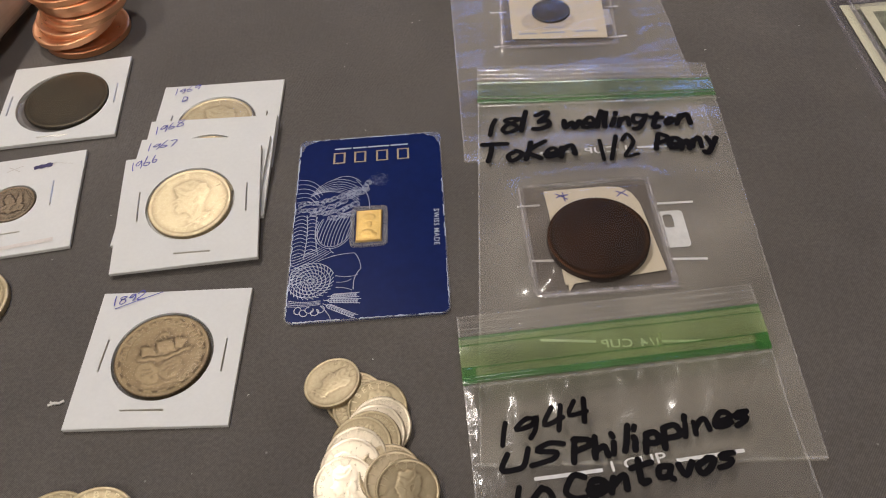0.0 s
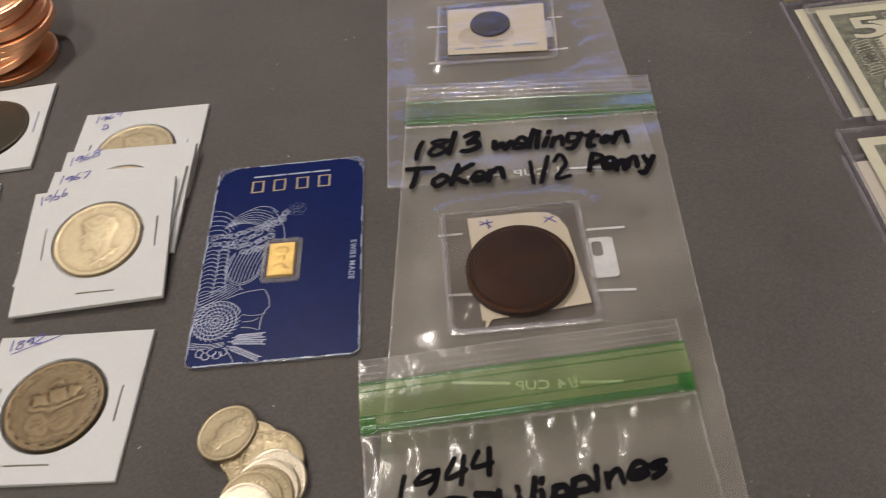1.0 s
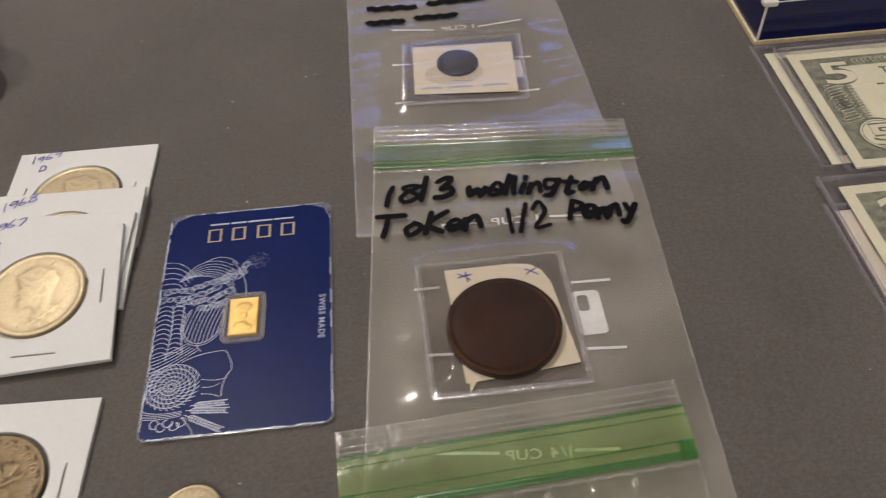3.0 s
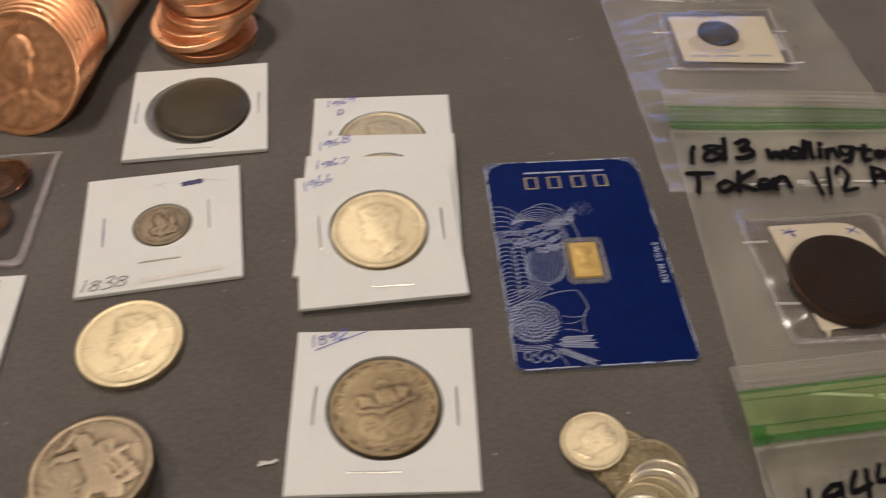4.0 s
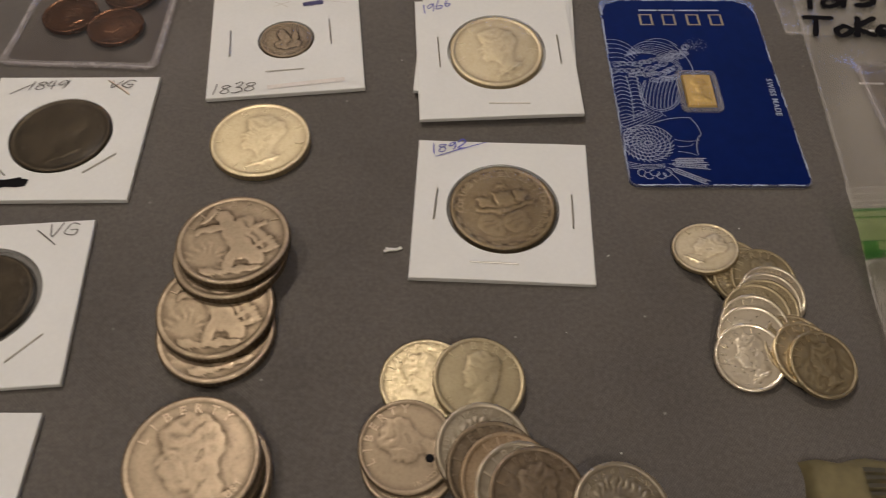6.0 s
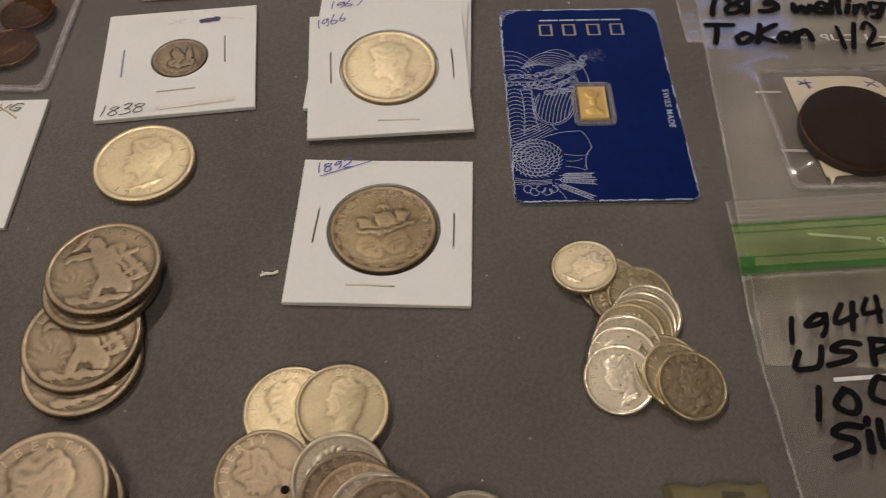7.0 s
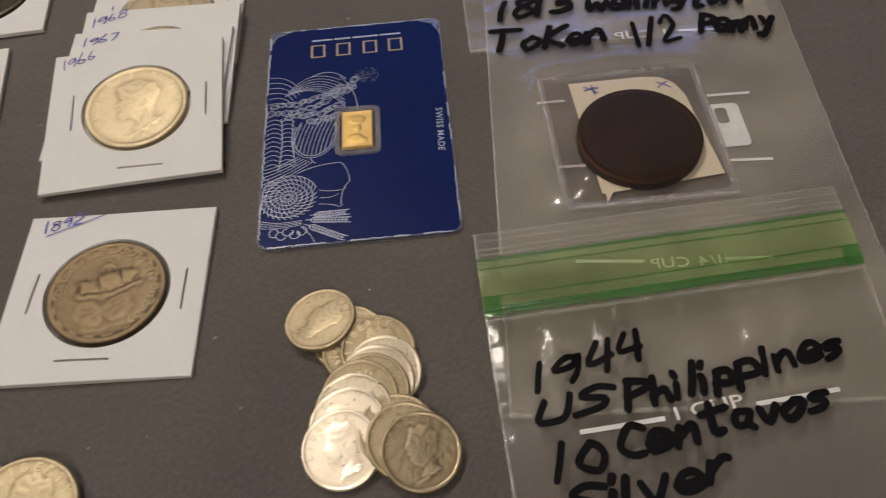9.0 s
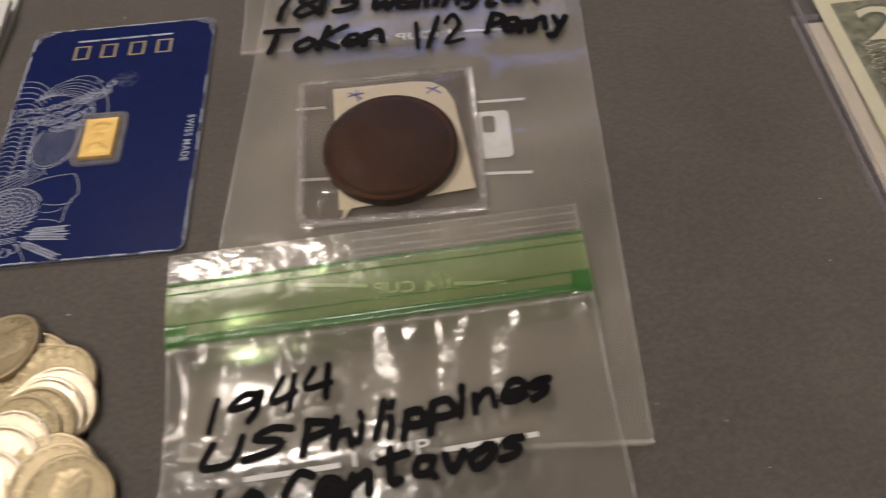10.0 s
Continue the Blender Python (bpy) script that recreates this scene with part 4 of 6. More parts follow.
# ---- loose coins ----
coin("half", SILVER, spot(-137.3, -26.8, 0, -4), "bright silver half dollar lying alone on the cloth", "loose half dollars")
for x, y, z, turn, tilt, to in ((-140, -94, 0, 20, 0, 0), (-140.6, -88.4, 2.35, 4, 1, 270), (-139, -72.5, 3.6, 30, 4, 95), (-138.2, -69.2, 6.0, 8, 3, 110)):
    coin("walking", SILVER_WORN, spot(x + 0.6, y, z, turn, tilt, to), "worn grey-brown silver half dollar in a leaning pile of four", "worn half dollars")
for x, y, z, turn in ((-137.0, -134.0, 0, 10), (-136.4, -133.4, 2.35, 50), (-138.0, -132.6, 4.7, 12), (-138.4, -131.4, 7.05, 14)):
    coin("franklin", SILVER_DULL, spot(x + 1.4, y, z, turn), "dull silver half dollar in a short pile", "piled half dollars")

# a slid row of smaller silver coins
for kind, mat, x, y, z, turn, tilt, to in (
        ("quarter", SILVER, -85.0, -107.6, 0.2, 30, 3, 200), ("quarter", SILVER, -71.8, -108.2, 2.2, -10, 6, 330), ("quarter", SILVER_DULL, -88.4, -128.2, 0, 0, 0, 0),
        ("quarter", SILVER_DULL, -89.0, -125.4, 1.95, 60, 4, 265), ("quarter_back", SILVER_GREY, -71.0, -126.6, 3.0, 20, 12, 310), ("quarter", BROWN_COIN, -68.6, -131.6, 3.6, 40, 13, 315),
        ("quarter", TAN_COIN, -65.6, -134.2, 3.8, -20, 13, 320), ("quarter", SILVER_GREY, -62.4, -136.4, 3.6, 10, 13, 325), ("quarter", SILVER_DULL, -59.2, -137.6, 3.4, 15, 12, 330), ("quarter_back", SILVER_GREY, -40.4, -140.6, 2.6, 30, 10, 340)):
    made = coin(kind, mat, spot(x, y, z, turn, tilt, to), {"quarter": "worn silver quarter in a slid row on the cloth", "quarter_back": "grey silver quarter lying reverse up in a slid row"}[kind], "slid quarters")
    if (x, y) == (-89.0, -125.4):
        v, f = plate_disc(1.0, 1.9, 2.14)
        pit = part_raw("pit", v, f, BLACK_INK, made, "small dark pit")
        pit.location = (0.0002, -0.0062, 0)

# a slid row of dimes
for kind, mat, x, y, z, turn, tilt, to in (
        ("dime", SILVER, -2.2, -73.0, 0.3, 10, 4, 300), ("dime_back", SILVER, 0.2, -76.6, 1.2, 30, 9, 290), ("dime", SILVER, 4.8, -77.4, 1.6, 0, 8, 290),
        ("dime_back", SILVER_WHITE, 6.0, -83.2, 1.6, -20, 12, 280), ("dime", SILVER_WHITE, 4.2, -85.8, 2.0, 60, 14, 275), ("dime_back", SILVER, 3.0, -88.0, 2.2, 40, 14, 270), ("dime_back", SILVER, 0.4, -89.6, 2.3, 0, 14, 265),
        ("dime", SILVER_WHITE, -1.0, -93.0, 2.3, -40, 14, 262), ("dime", SILVER_WHITE, -2.2, -96.4, 2.3, 70, 14, 260), ("dime", SILVER_WHITE, -3.8, -101.6, 2.2, 10, 13, 260),
        ("dime", SILVER, -9.0, -68.0, 2.0, -60, 10, 150),
        ("dime", SILVER_YELLOW, 8.6, -98.6, 1.9, 0, 10, 320), ("dime", SILVER_YELLOW, 10.4, -101.0, 2.3, 0, 11, 318), ("dime", SILVER_YELLOW, 13.6, -103.8, 2.7, 5, 12, 312)):
    coin(kind, mat, spot(x + 0.5, y + 0.8, z, turn, tilt, to), {"dime": "small silver dime in a slid row on the cloth", "dime_back": "small silver dime lying reverse up in a slid row"}[kind], "slid dimes")


# ---- blue bullion card ----
def rounded(w, h, r, n=6):
    out = []
    for sx, sy, a0 in ((1, 1, 0), (-1, 1, 90), (-1, -1, 180), (1, -1, 270)):
        for i in range(n + 1):
            a = radians(a0 + 90 * i / n)
            out.append((sx * (w / 2 - r) + r * math.cos(a), sy * (h / 2 - r) + r * math.sin(a)))
    return out


def plate(outline, z0, z1, bevel=0.0):
    n = len(outline)
    rows = [(0.0, z0), (0.0, z1 - bevel), (bevel, z1)]
    verts = []
    for inset, z in rows:
        for x, y in outline:
            d = math.hypot(x, y) or 1
            verts.append((x - x / d * inset, y - y / d * inset, z))
    faces = [(k * n + i, k * n + (i + 1) % n, (k + 1) * n + (i + 1) % n, (k + 1) * n + i) for k in range(2) for i in range(n)]
    faces += [tuple(range(2 * n, 3 * n)), tuple(reversed(range(n)))]
    return verts, faces


def frame_plate(outer, inner, z0, z1):
    n = len(outer)
    verts = [(x, y, z0) for x, y in outer] + [(x, y, z1) for x, y in outer] + [(x, y, z1) for x, y in inner] + [(x, y, z0) for x, y in inner]
    faces = [(k * n + i, k * n + (i + 1) % n, ((k + 1) % 4) * n + (i + 1) % n, ((k + 1) % 4) * n + i) for k in range(4) for i in range(n)]
    return verts, faces


def card_art():
    """Silver line ornament: crown arcs, chains of loops, banded locks, a striped oval, a shell of cells and two ears of grain."""
    p = []

    def line(points, w=0.25):
        p.append(ribbon([(max(-26.6, x), max(-42.4, y)) for x, y in points], w, 1.03 + 0.0008 * (len(p) % 40)))

    def along(a, b, c, t):
        return (a[0] * (1 - t) ** 2 + 2 * b[0] * t * (1 - t) + c[0] * t * t, a[1] * (1 - t) ** 2 + 2 * b[1] * t * (1 - t) + c[1] * t * t)

    def bow(a, b, c, w=0.25, n=18):
        line([along(a, b, c, i / n) for i in range(n + 1)], w)

    rnd = random.Random(5)
    for i in range(6):                                   # left crown arcs
        bow((-26.6, 21.8 - 2.3 * i), (-20.5 - 0.3 * i, 22.6 - 2.2 * i), (-16.4 - 0.9 * i, 14.6 - 1.1 * i))
    for i in range(8):                                   # crown arcs sweeping to the brow
        bow((-21.5 + 0.5 * i, 13.0 + 0.25 * i), (-15.0 + 0.9 * i, 25.4 - 1.3 * i), (-4.8 + 0.25 * i, 18.4 - 1.75 * i), 0.24)
    bow((-13.6, 20.8), (-7.6, 24.6), (-3.0, 18.6), 0.3)
    bow((-5.0, 20.0), (0.6, 13.0), (0.2, 4.8), 0.28)
    for row in range(4):                                 # chains of double loops
        n = (11, 12, 9, 5)[row]
        for i in range(n):
            t = (i + 0.3 * (row % 2)) / max(1, n - 1)
            x, y = along(((-26.0, 6.0), (-25.0, 9.6), (-20.0, 4.4), (-14.0, 1.6))[row], ((-14.0, 5.0), (-13.0, 9.0), (-12.0, 3.4), (-10.0, 2.4))[row], ((-1.6, 15.0), (-5.0, 14.6), (-5.4, 7.4), (-6.6, 3.0))[row], t)
            x, y, k, turn = x + rnd.uniform(-0.4, 0.4), y + rnd.uniform(-0.5, 0.5), rnd.uniform(0.85, 1.15), rnd.uniform(-15, 45)
            line(arc(x, y, 1.45 * k, 1.05 * k, 0, 360, 14, turn), 0.26)
            line(arc(x, y, 0.85 * k, 0.55 * k, 0, 360, 10, turn), 0.2)
    for i in range(3):
        line(arc(-2.6 + 1.1 * i, 13.6 + 2.2 * i, 1.5, 1.1, 0, 360, 14, 58), 0.28)
        line(arc(-2.6 + 1.1 * i, 13.6 + 2.2 * i, 0.9, 0.6, 0, 360, 10, 58), 0.2)
    line(arc(-12.2, -3.6, 6.0, 8.2, 150, 400, 36, -14), 0.34)    # striped oval
    line(arc(-12.2, -3.6, 6.7, 9.0, 165, 350, 30, -14), 0.24)
    for i in range(10):
        a = -5.2 + i * 1.15
        half = 7.6 * math.sqrt(max(0.04, 1 - (a / 6.0) ** 2))
        line([(-12.2 + a + 0.30 * t + 0.012 * t * t, -3.6 - 0.2 * a + t) for t in np.linspace(-half, half * 0.86, 12)], 0.26)
    for i in range(11):                                  # banded locks beside the border
        y = 3.2 - 1.75 * i
        bow((-26.6, y - 0.4), (-24.4, y + 1.7), (-22.2, y - 0.5))
        bow((-22.2, y - 0.5), (-20.2, y + 1.3), (-18.4 + 0.05 * i, y - 1.0))
    bow((-22.4, 4.0), (-21.2, -6.0), (-22.6, -16.6), 0.28)
    bow((-18.8, 3.0), (-19.4, -6.0), (-17.6, -14.8), 0.28)
    for i in range(6):                                   # sweeping locks under them
        bow((-26.6, -15.6 - 1.3 * i), (-22.0 + 0.3 * i, -14.6 - 1.0 * i), (-17.0 + 0.8 * i, -11.6 - 0.5 * i))
    bow((-13.6, -12.0), (-13.2, -14.0), (-12.0, -14.6), 0.28)
    bow((-17.4, -18.0), (-12.0, -15.0), (-4.8, -15.2), 0.26)
    bow((-4.8, -15.2), (-2.6, -18.0), (-2.4, -22.4), 0.26)       # a plain bent border line
    bow((-2.4, -22.4), (-5.2, -25.0), (-4.8, -31.0), 0.3)
    bow((-11.0, -24.6), (-7.0, -26.0), (-3.4, -24.8), 0.24)
    bow((-10.6, -27.4), (-7.0, -28.0), (-5.6, -26.4), 0.24)
    bow((-10.8, -29.6), (-7.4, -29.8), (-5.2, -31.2), 0.24)
    cx, cy = -19.6, -26.2                                # shell of cells, winding inwards
    line([(cx + 8.4 * (1 - a / 2300) ** 1.2 * math.cos(radians(a + 20)), cy + 8.0 * (1 - a / 2300) ** 1.2 * math.sin(radians(a + 20))) for a in range(0, 2100, 14)], 0.3)
    for k in range(1, 6):
        m = 9 + 4 * k
        r0, r1 = 1.5 * k - 0.9, 1.5 * k + 0.7
        for i in range(m):
            a = 2 * math.pi * (i + 0.5 * (k % 2)) / m
            line([(cx + r * math.cos(a + 0.16 * (r - r0)), cy + 0.96 * r * math.sin(a + 0.16 * (r - r0))) for r in (r0, (r0 + r1) / 2, r1)], 0.24)
    for i in range(5):
        bow((-26.6, -18.6 - 2.0 * i), (-24.4, -20.4 - 1.8 * i), (-22.6 + 0.2 * i, -21.4 - 1.2 * i), 0.22)
    for (x0, y0), (x1, y1) in (((-14.6, -34.6), (-3.0, -35.8)), ((-14.8, -36.0), (-4.2, -41.8)), ((-13.4, -33.2), (-3.6, -33.2))):   # ears of grain
        dx, dy = x1 - x0, y1 - y0
        d = math.hypot(dx, dy)
        dx, dy = dx / d, dy / d
        line([(x0, y0), (x1, y1)], 0.24)
        for i in range(11):
            b = d * (0.12 + 0.08 * i)
            for sgn in (-1, 1):
                qx, qy = x0 + dx * b, y0 + dy * b
                bow((qx, qy), (qx + 0.5 * dx - sgn * 0.9 * dy, qy + 0.5 * dy + sgn * 0.9 * dx), (qx + 1.7 * dx - sgn * 0.9 * dy, qy + 1.7 * dy + sgn * 0.9 * dx), 0.3, 5)
    for i in range(5):                                   # knotted cord at the lower edge
        line(arc(-23.0 + i * 1.9, -38.2 - 1.1 * (i % 2), 1.2, 1.4, 10, 310, 14, 40 * i), 0.3)
    for i in range(4):
        bow((-26.6, -33.8 - i * 0.8), (-22.0, -35.6 - i * 0.5), (-15.6, -34.6 - i * 0.5), 0.22)
    bow((-15.4, -37.0), (-12.6, -40.0), (-12.0, -42.4), 0.24)
    return merge(p)


bullion = thing("bullion_card", spot(0.8, 0.2, 0.0, 0.5), "navy blue laminated bullion card with a small gold bar", "bullion card")
v, f = plate(rounded(54.2, 86.0, 2.6), 0.05, 0.96)
part_raw("card", v, f, NAVY, bullion)
v, f = frame_plate(rounded(55.0, 86.8, 3.2), rounded(53.6, 85.4, 2.5), 0.0, 1.02)
part_raw("laminate_edge", v, f, LAMINATE, bullion, "clear worn laminate rim")
for sx in (-1, 1):
    v, f = plate([(sx * (27.2 - a), 43.1 - b) for a, b in ((2.2, 0.4), (0.9, 1.0), (0.4, 2.4), (0.5, 6.5), (1.5, 5.0), (2.2, 2.6), (5.0, 1.5), (6.6, 0.5))], 0.97, 1.0)
    part_raw("worn_corner", v, f, LAMINATE, bullion, "whitened peeling laminate corner")
def frayed_edge(seed):
    """Broken whitish scuffs along the card's four edges."""
    rnd, out = random.Random(seed), []
    for x0, y0, x1, y1 in ((-27, -40, -27, 40), (27, -40, 27, 40), (-24.5, 42.9, 24.5, 42.9), (-24.5, -42.9, 24.5, -42.9)):
        t = 0.0
        while t < 0.97:
            n = rnd.uniform(0.015, 0.09)
            if rnd.random() < 0.72:
                pts = []
                for i in range(5):
                    k = min(1.0, t + n * i / 4)
                    off = rnd.uniform(-0.25, 0.12)
                    x, y = x0 + (x1 - x0) * k, y0 + (y1 - y0) * k
                    pts.append((x + (off if x0 == x1 else 0) * (1 if x0 > 0 else -1), y + (off if y0 == y1 else 0) * (1 if y0 > 0 else -1)))
                out.append(ribbon(pts, rnd.uniform(0.2, 0.5), 1.05))
            t += n
    return merge(out)


rnd = random.Random(31)
specks = []
for i in range(90):
    a, r = rnd.uniform(0, 6.28), rnd.uniform(0, 1) ** 0.7
    x, y = 3.2 + 4.2 * r * math.cos(a), 19.4 + 3.4 * r * math.sin(a)
    specks.append(ribbon([(x, y), (x + rnd.uniform(0.1, 0.5), y + rnd.uniform(-0.3, 0.3))], 0.13, 1.03))
v, f = merge(specks)
tagged(part_raw("rubbed_specks", v, f, SILVER_PRINT, bullion, "faint patch of rubbed print"), kind="stuff")
v, f = frayed_edge(9)
part_raw("frayed_edge", v, f, PALE_PRINT, bullion, "whitish scuffed edge")
v, f = card_art()
part_raw("ornament", v, f, SILVER_PRINT, bullion, "fine silver line ornament")
v, f = merge([frame_plate([(a, 29.4), (a + 4.6, 29.4), (a + 4.6, 35.2), (a, 35.2)], [(a + 0.7, 29.9), (a + 3.9, 29.9), (a + 3.9, 34.7), (a + 0.7, 34.7)], 0.98, 1.03) for a in (-14.0, -6.0, 2.4, 10.4)])
part_raw("brand_mark", v, f, GOLD_PRINT, bullion, "gold printed mark of four plain boxes")
v, f = merge([plate([(a, 37.0), (a + w, 37.0), (a + w, 37.7), (a, 37.7)], 1.0, 1.03) for a, w in ((-13.6, 6.4), (-6.6, 5.2), (-0.8, 8.2), (8.0, 6.6))])
part_raw("small_print", v, f, PALE_PRINT, bullion)
v, f = letters("SWISS MADE", (23.4, 2.6), (23.0, -14.2), 1.9, 0.012, 1.03)
part_raw("side_print", v, f, PALE_PRINT, bullion)
blister = thing("gold_bar", spot(1.0, -3.5, 0.9), "tiny stamped gold bar in a clear blister on a blue card", "gold bar")


def stamped_bar():
    def top(u, v):
        x, y = -4.7 + 9.4 * u, -7.2 + 14.4 * v
        e = min(u, 1 - u) * 9.4, min(v, 1 - v) * 14.4
        z = 1.1 * min(1.0, min(e) / 0.35) ** 0.5 - 0.14 * (0.55 < min(e)) + 0.0
        for cx, cy, rx, ry in ((0, 3.4, 2.6, 1.9), (0, 0.2, 1.2, 1.5), (-0.4, -3.8, 2.4, 1.7), (1.9, -4.6, 1.1, 1.0)):
            d = 1 - ((x - cx) / rx) ** 2 - ((y - cy) / ry) ** 2
            if d > 0:
                z += 0.30 * min(1, d * 2) * (0.70 + 0.30 * math.sin(7 * x) * math.sin(6 * y))
        return (x, y, 0.25 + z)
    return grid(top, 40, 56)


v, f = stamped_bar()
part_raw("bar", v, f, GOLD, blister, smooth=True)
v, f = frame_plate(rounded(13.4, 18.6, 2.0), rounded(10.2, 15.2, 1.2), 0.1, 1.0)
part_raw("blister_rim", v, f, BLISTER, blister, "clear plastic blister rim")
v, f = plate(rounded(11.4, 16.4, 1.5), 1.9, 2.0, 0.3)
part_raw("blister_top", v, f, WINDOW_FILM, blister)


# ---- zip bags ----
class Bag:
    """A flat zip bag given by its corners (top left, top right, bottom right, bottom left)."""

    def __init__(self, corners, low, high, bulges, seed, crimps=(), loose=1.0, lip=(0.0, 0.0, 40.0)):
        self.crimps, self.loose, self.lip = crimps, loose, lip
        self.c, self.low, self.high, self.bulges, self.seed = [Vector(p) for p in corners], low, high, bulges, seed

    def at(self, u, v):
        tl, tr, br, bl = self.c
        return (tl * (1 - u) + tr * u) * (1 - v) + (bl * (1 - u) + br * u) * v

    def curl(self, x, y):
        """How far the stiff zip end stands up off what lies below."""
        tl, tr = self.c[0], self.c[1]
        k = (x - tl.x) / (tr.x - tl.x)
        left, right, reach = self.lip
        d = min(1.0, max(0.0, (tl.y + (tr.y - tl.y) * k - y) / reach))
        return (left + (right - left) * k) * (1 - d * d * (3 - 2 * d))

    def height(self, x, y):
        """The upper film's height: nearly flat, lifted over what lies inside, with soft creases."""
        z = self.high + self.curl(x, y)
        for bx, by, bw, bh, lift in self.bulges:
            dx, dy = max(0.0, abs(x - bx) - bw), max(0.0, abs(y - by) - bh)
            z += lift * math.exp(-(dx * dx + dy * dy) / 60.0)
        for cy, slope, reach, wave, lift in self.crimps:
            d = cy + slope * x - y
            if d > 0:
                z += lift * math.exp(-((d - 0.45 * reach) / (0.5 * reach)) ** 2) * math.sin(x * wave + 1.4 * math.sin(x * 0.13 + d * 0.05))
        n = noise.noise(Vector((x * 0.035, y * 0.05, self.seed)))
        n2 = noise.noise(Vector((x * 0.012 + y * 0.05, y * 0.11 - x * 0.02, self.seed + 5)))
        return z + self.loose * (0.45 * n + 0.32 * n2)

    def sheet(self, u0, u1, v0, v1, nu, nv, dz=0.0, ridge=0.0, waves=3):
        def fn(a, b):
            q = self.at(u0 + (u1 - u0) * a, v0 + (v1 - v0) * b)
            return (q.x, q.y, self.height(q.x, q.y) + dz + ridge * math.sin(math.pi * b * waves) ** 2)
        return grid(fn, nu, nv)


def zip_bag(bag, label, zip_rows, low_z, film=None, back=None):
    ob = thing("zip_bag", spot(0, 0, 0), label, "zip bag", "zip bags")
    v, f = bag.sheet(0, 1, 0, 1, 70, 110)
    part_raw("front_film", v, f, film or FILM, ob, smooth=True)
    v, f = grid(lambda a, b: (*bag.at(a, b), low_z + bag.curl(*bag.at(a, b))), 6, 60)
    part_raw("back_film", v, f, back or SHEEN_HAZE_FILM, ob)
    for u0, u1 in ((0.0, 0.006), (0.994, 1.0)):
        rnd = random.Random(bag.seed * 7 + int(u0 * 10))
        v, f = bag.sheet(u0, u1, 0, 1, 1, 160, 0.12)
        v = [(x + rnd.uniform(-0.12, 0.12), y, z + rnd.uniform(-0.05, 0.12)) for x, y, z in v]
        part_raw("side_seam", v, f, SEAM, ob, "crimped milky side seam")
    v, f = bag.sheet(0, 1, 0.995, 1, 40, 1, 0.12)
    part_raw("bottom_seam", v, f, SEAM, ob)
    for name, v0, v1, mat, ridge, waves in zip_rows:
        v, f = bag.sheet(-0.002, 1.002, v0, v1, 70, 6, 0.25, ridge, waves)
        part_raw(name, v, f, mat, ob, smooth=True)
    return ob


def print_bars(bag, ob, bars, width=0.95, zf=None):
    for (x0, y0), (x1, y1) in bars:
        pts = [(x0 + (x1 - x0) * i / 8, y0 + (y1 - y0) * i / 8) for i in range(9)]
        v, f = ribbon(pts, width, 0.06, zf)
        part_raw("printed_line", v, f, WHITE_PRINT, ob)


def write(ob, bag, text, p0, p1, height, bold=0.035, seed=1, ink=None, jitter=1.5):
    for v, f in handwriting(text, p0, p1, height, height * bold * 4.6, 0.35, bag.height, jitter * 0.7, 0.26, 1.5, seed):
        part_raw("letter", v, f, ink or BLACK_INK, ob, "thick black marker letter")


# bag with the small dark coin: lies lowest
bag_a = Bag(((35, 206), (126, 204), (132, 24), (36.4, 26)), 0.15, 0.9, ((81, 112, 22, 18, 3.0),), 3, (), 1.9)
zip_a = zip_bag(bag_a, "clear zip bag with a small dark coin in a vinyl sleeve", (("zip_ridge", 0.02, 0.05, RIDGE, 0.5, 3), ("green_zip", 0.06, 0.11, GREEN_FAINT, 0.6, 2)), 0.15)
flat_a = lambda x, y: 0.25
print_bars(bag_a, zip_a, (((54, 145), (72, 142.5)), ((91, 142.4), (110, 145)), ((53, 120), (60, 119.6)), ((104, 118.4), (110, 118)), ((53, 95), (60, 95.4)), ((102, 96), (110, 96.4))), 0.95, flat_a)
v, f = letters("1 CUP", (89.5, 141.6), (75.5, 141.2), 3.0, 0.01, 0.06, flat_a, up=-1)
part_raw("printed_measure", v, f, WHITE_PRINT, zip_a)
v, f = plate([(101.4, 105), (105.4, 105), (105.4, 116.4), (101.4, 116.4)], 0.26, 0.3)
part_raw("printed_block", v, f, WHITE_PRINT, zip_a)
for y, x0, x1 in ((149.6, 43.5, 60.0), (151.6, 64.5, 83.0), (161.0, 44.0, 66.0), (163.0, 71.0, 96.0)):        # marker words too cut off to read: plain bars
    pts = [(x0 + (x1 - x0) * i / 10, y + 0.9 * math.sin(i * 2.1 + x0)) for i in range(11)]
    v, f = ribbon(pts, 3.4, 0.35, bag_a.height)
    part_raw("writing", v, f, BLACK_INK, zip_a, "black marker word as a plain bar")

# bag with the large token
bag_b = Bag(((44.5, 76.2), (137.2, 72.4), (130, -100.5), (34.4, -96.5)), 1.0, 2.0, ((80, -16, 16, 17, 4.6), (78, -14, 24, 24, 0.5)), 8, ((60.0, -0.06, 5.0, 1.2, 0.22),), 1.0, (3.2, 0.2, 34.0))
ROWS_B = tuple(("zip_ridge", k, k + 0.004, RIDGE, 0.3, 1) for k in (0.001, 0.016, 0.030, 0.044)) + (("green_line", 0.056, 0.061, GREEN_DEEP, 0.4, 1), ("green_band", 0.061, 0.104, GREEN_FAINT, 0.5, 3),
          ("zip_ridge", 0.078, 0.081, RIDGE, 0.4, 1), ("green_line", 0.100, 0.104, GREEN_DEEP, 0.4, 1), ("green_line", 0.110, 0.120, GREEN_DEEP, 0.8, 2), ("zip_ridge", 0.124, 0.130, RIDGE, 0.4, 1))
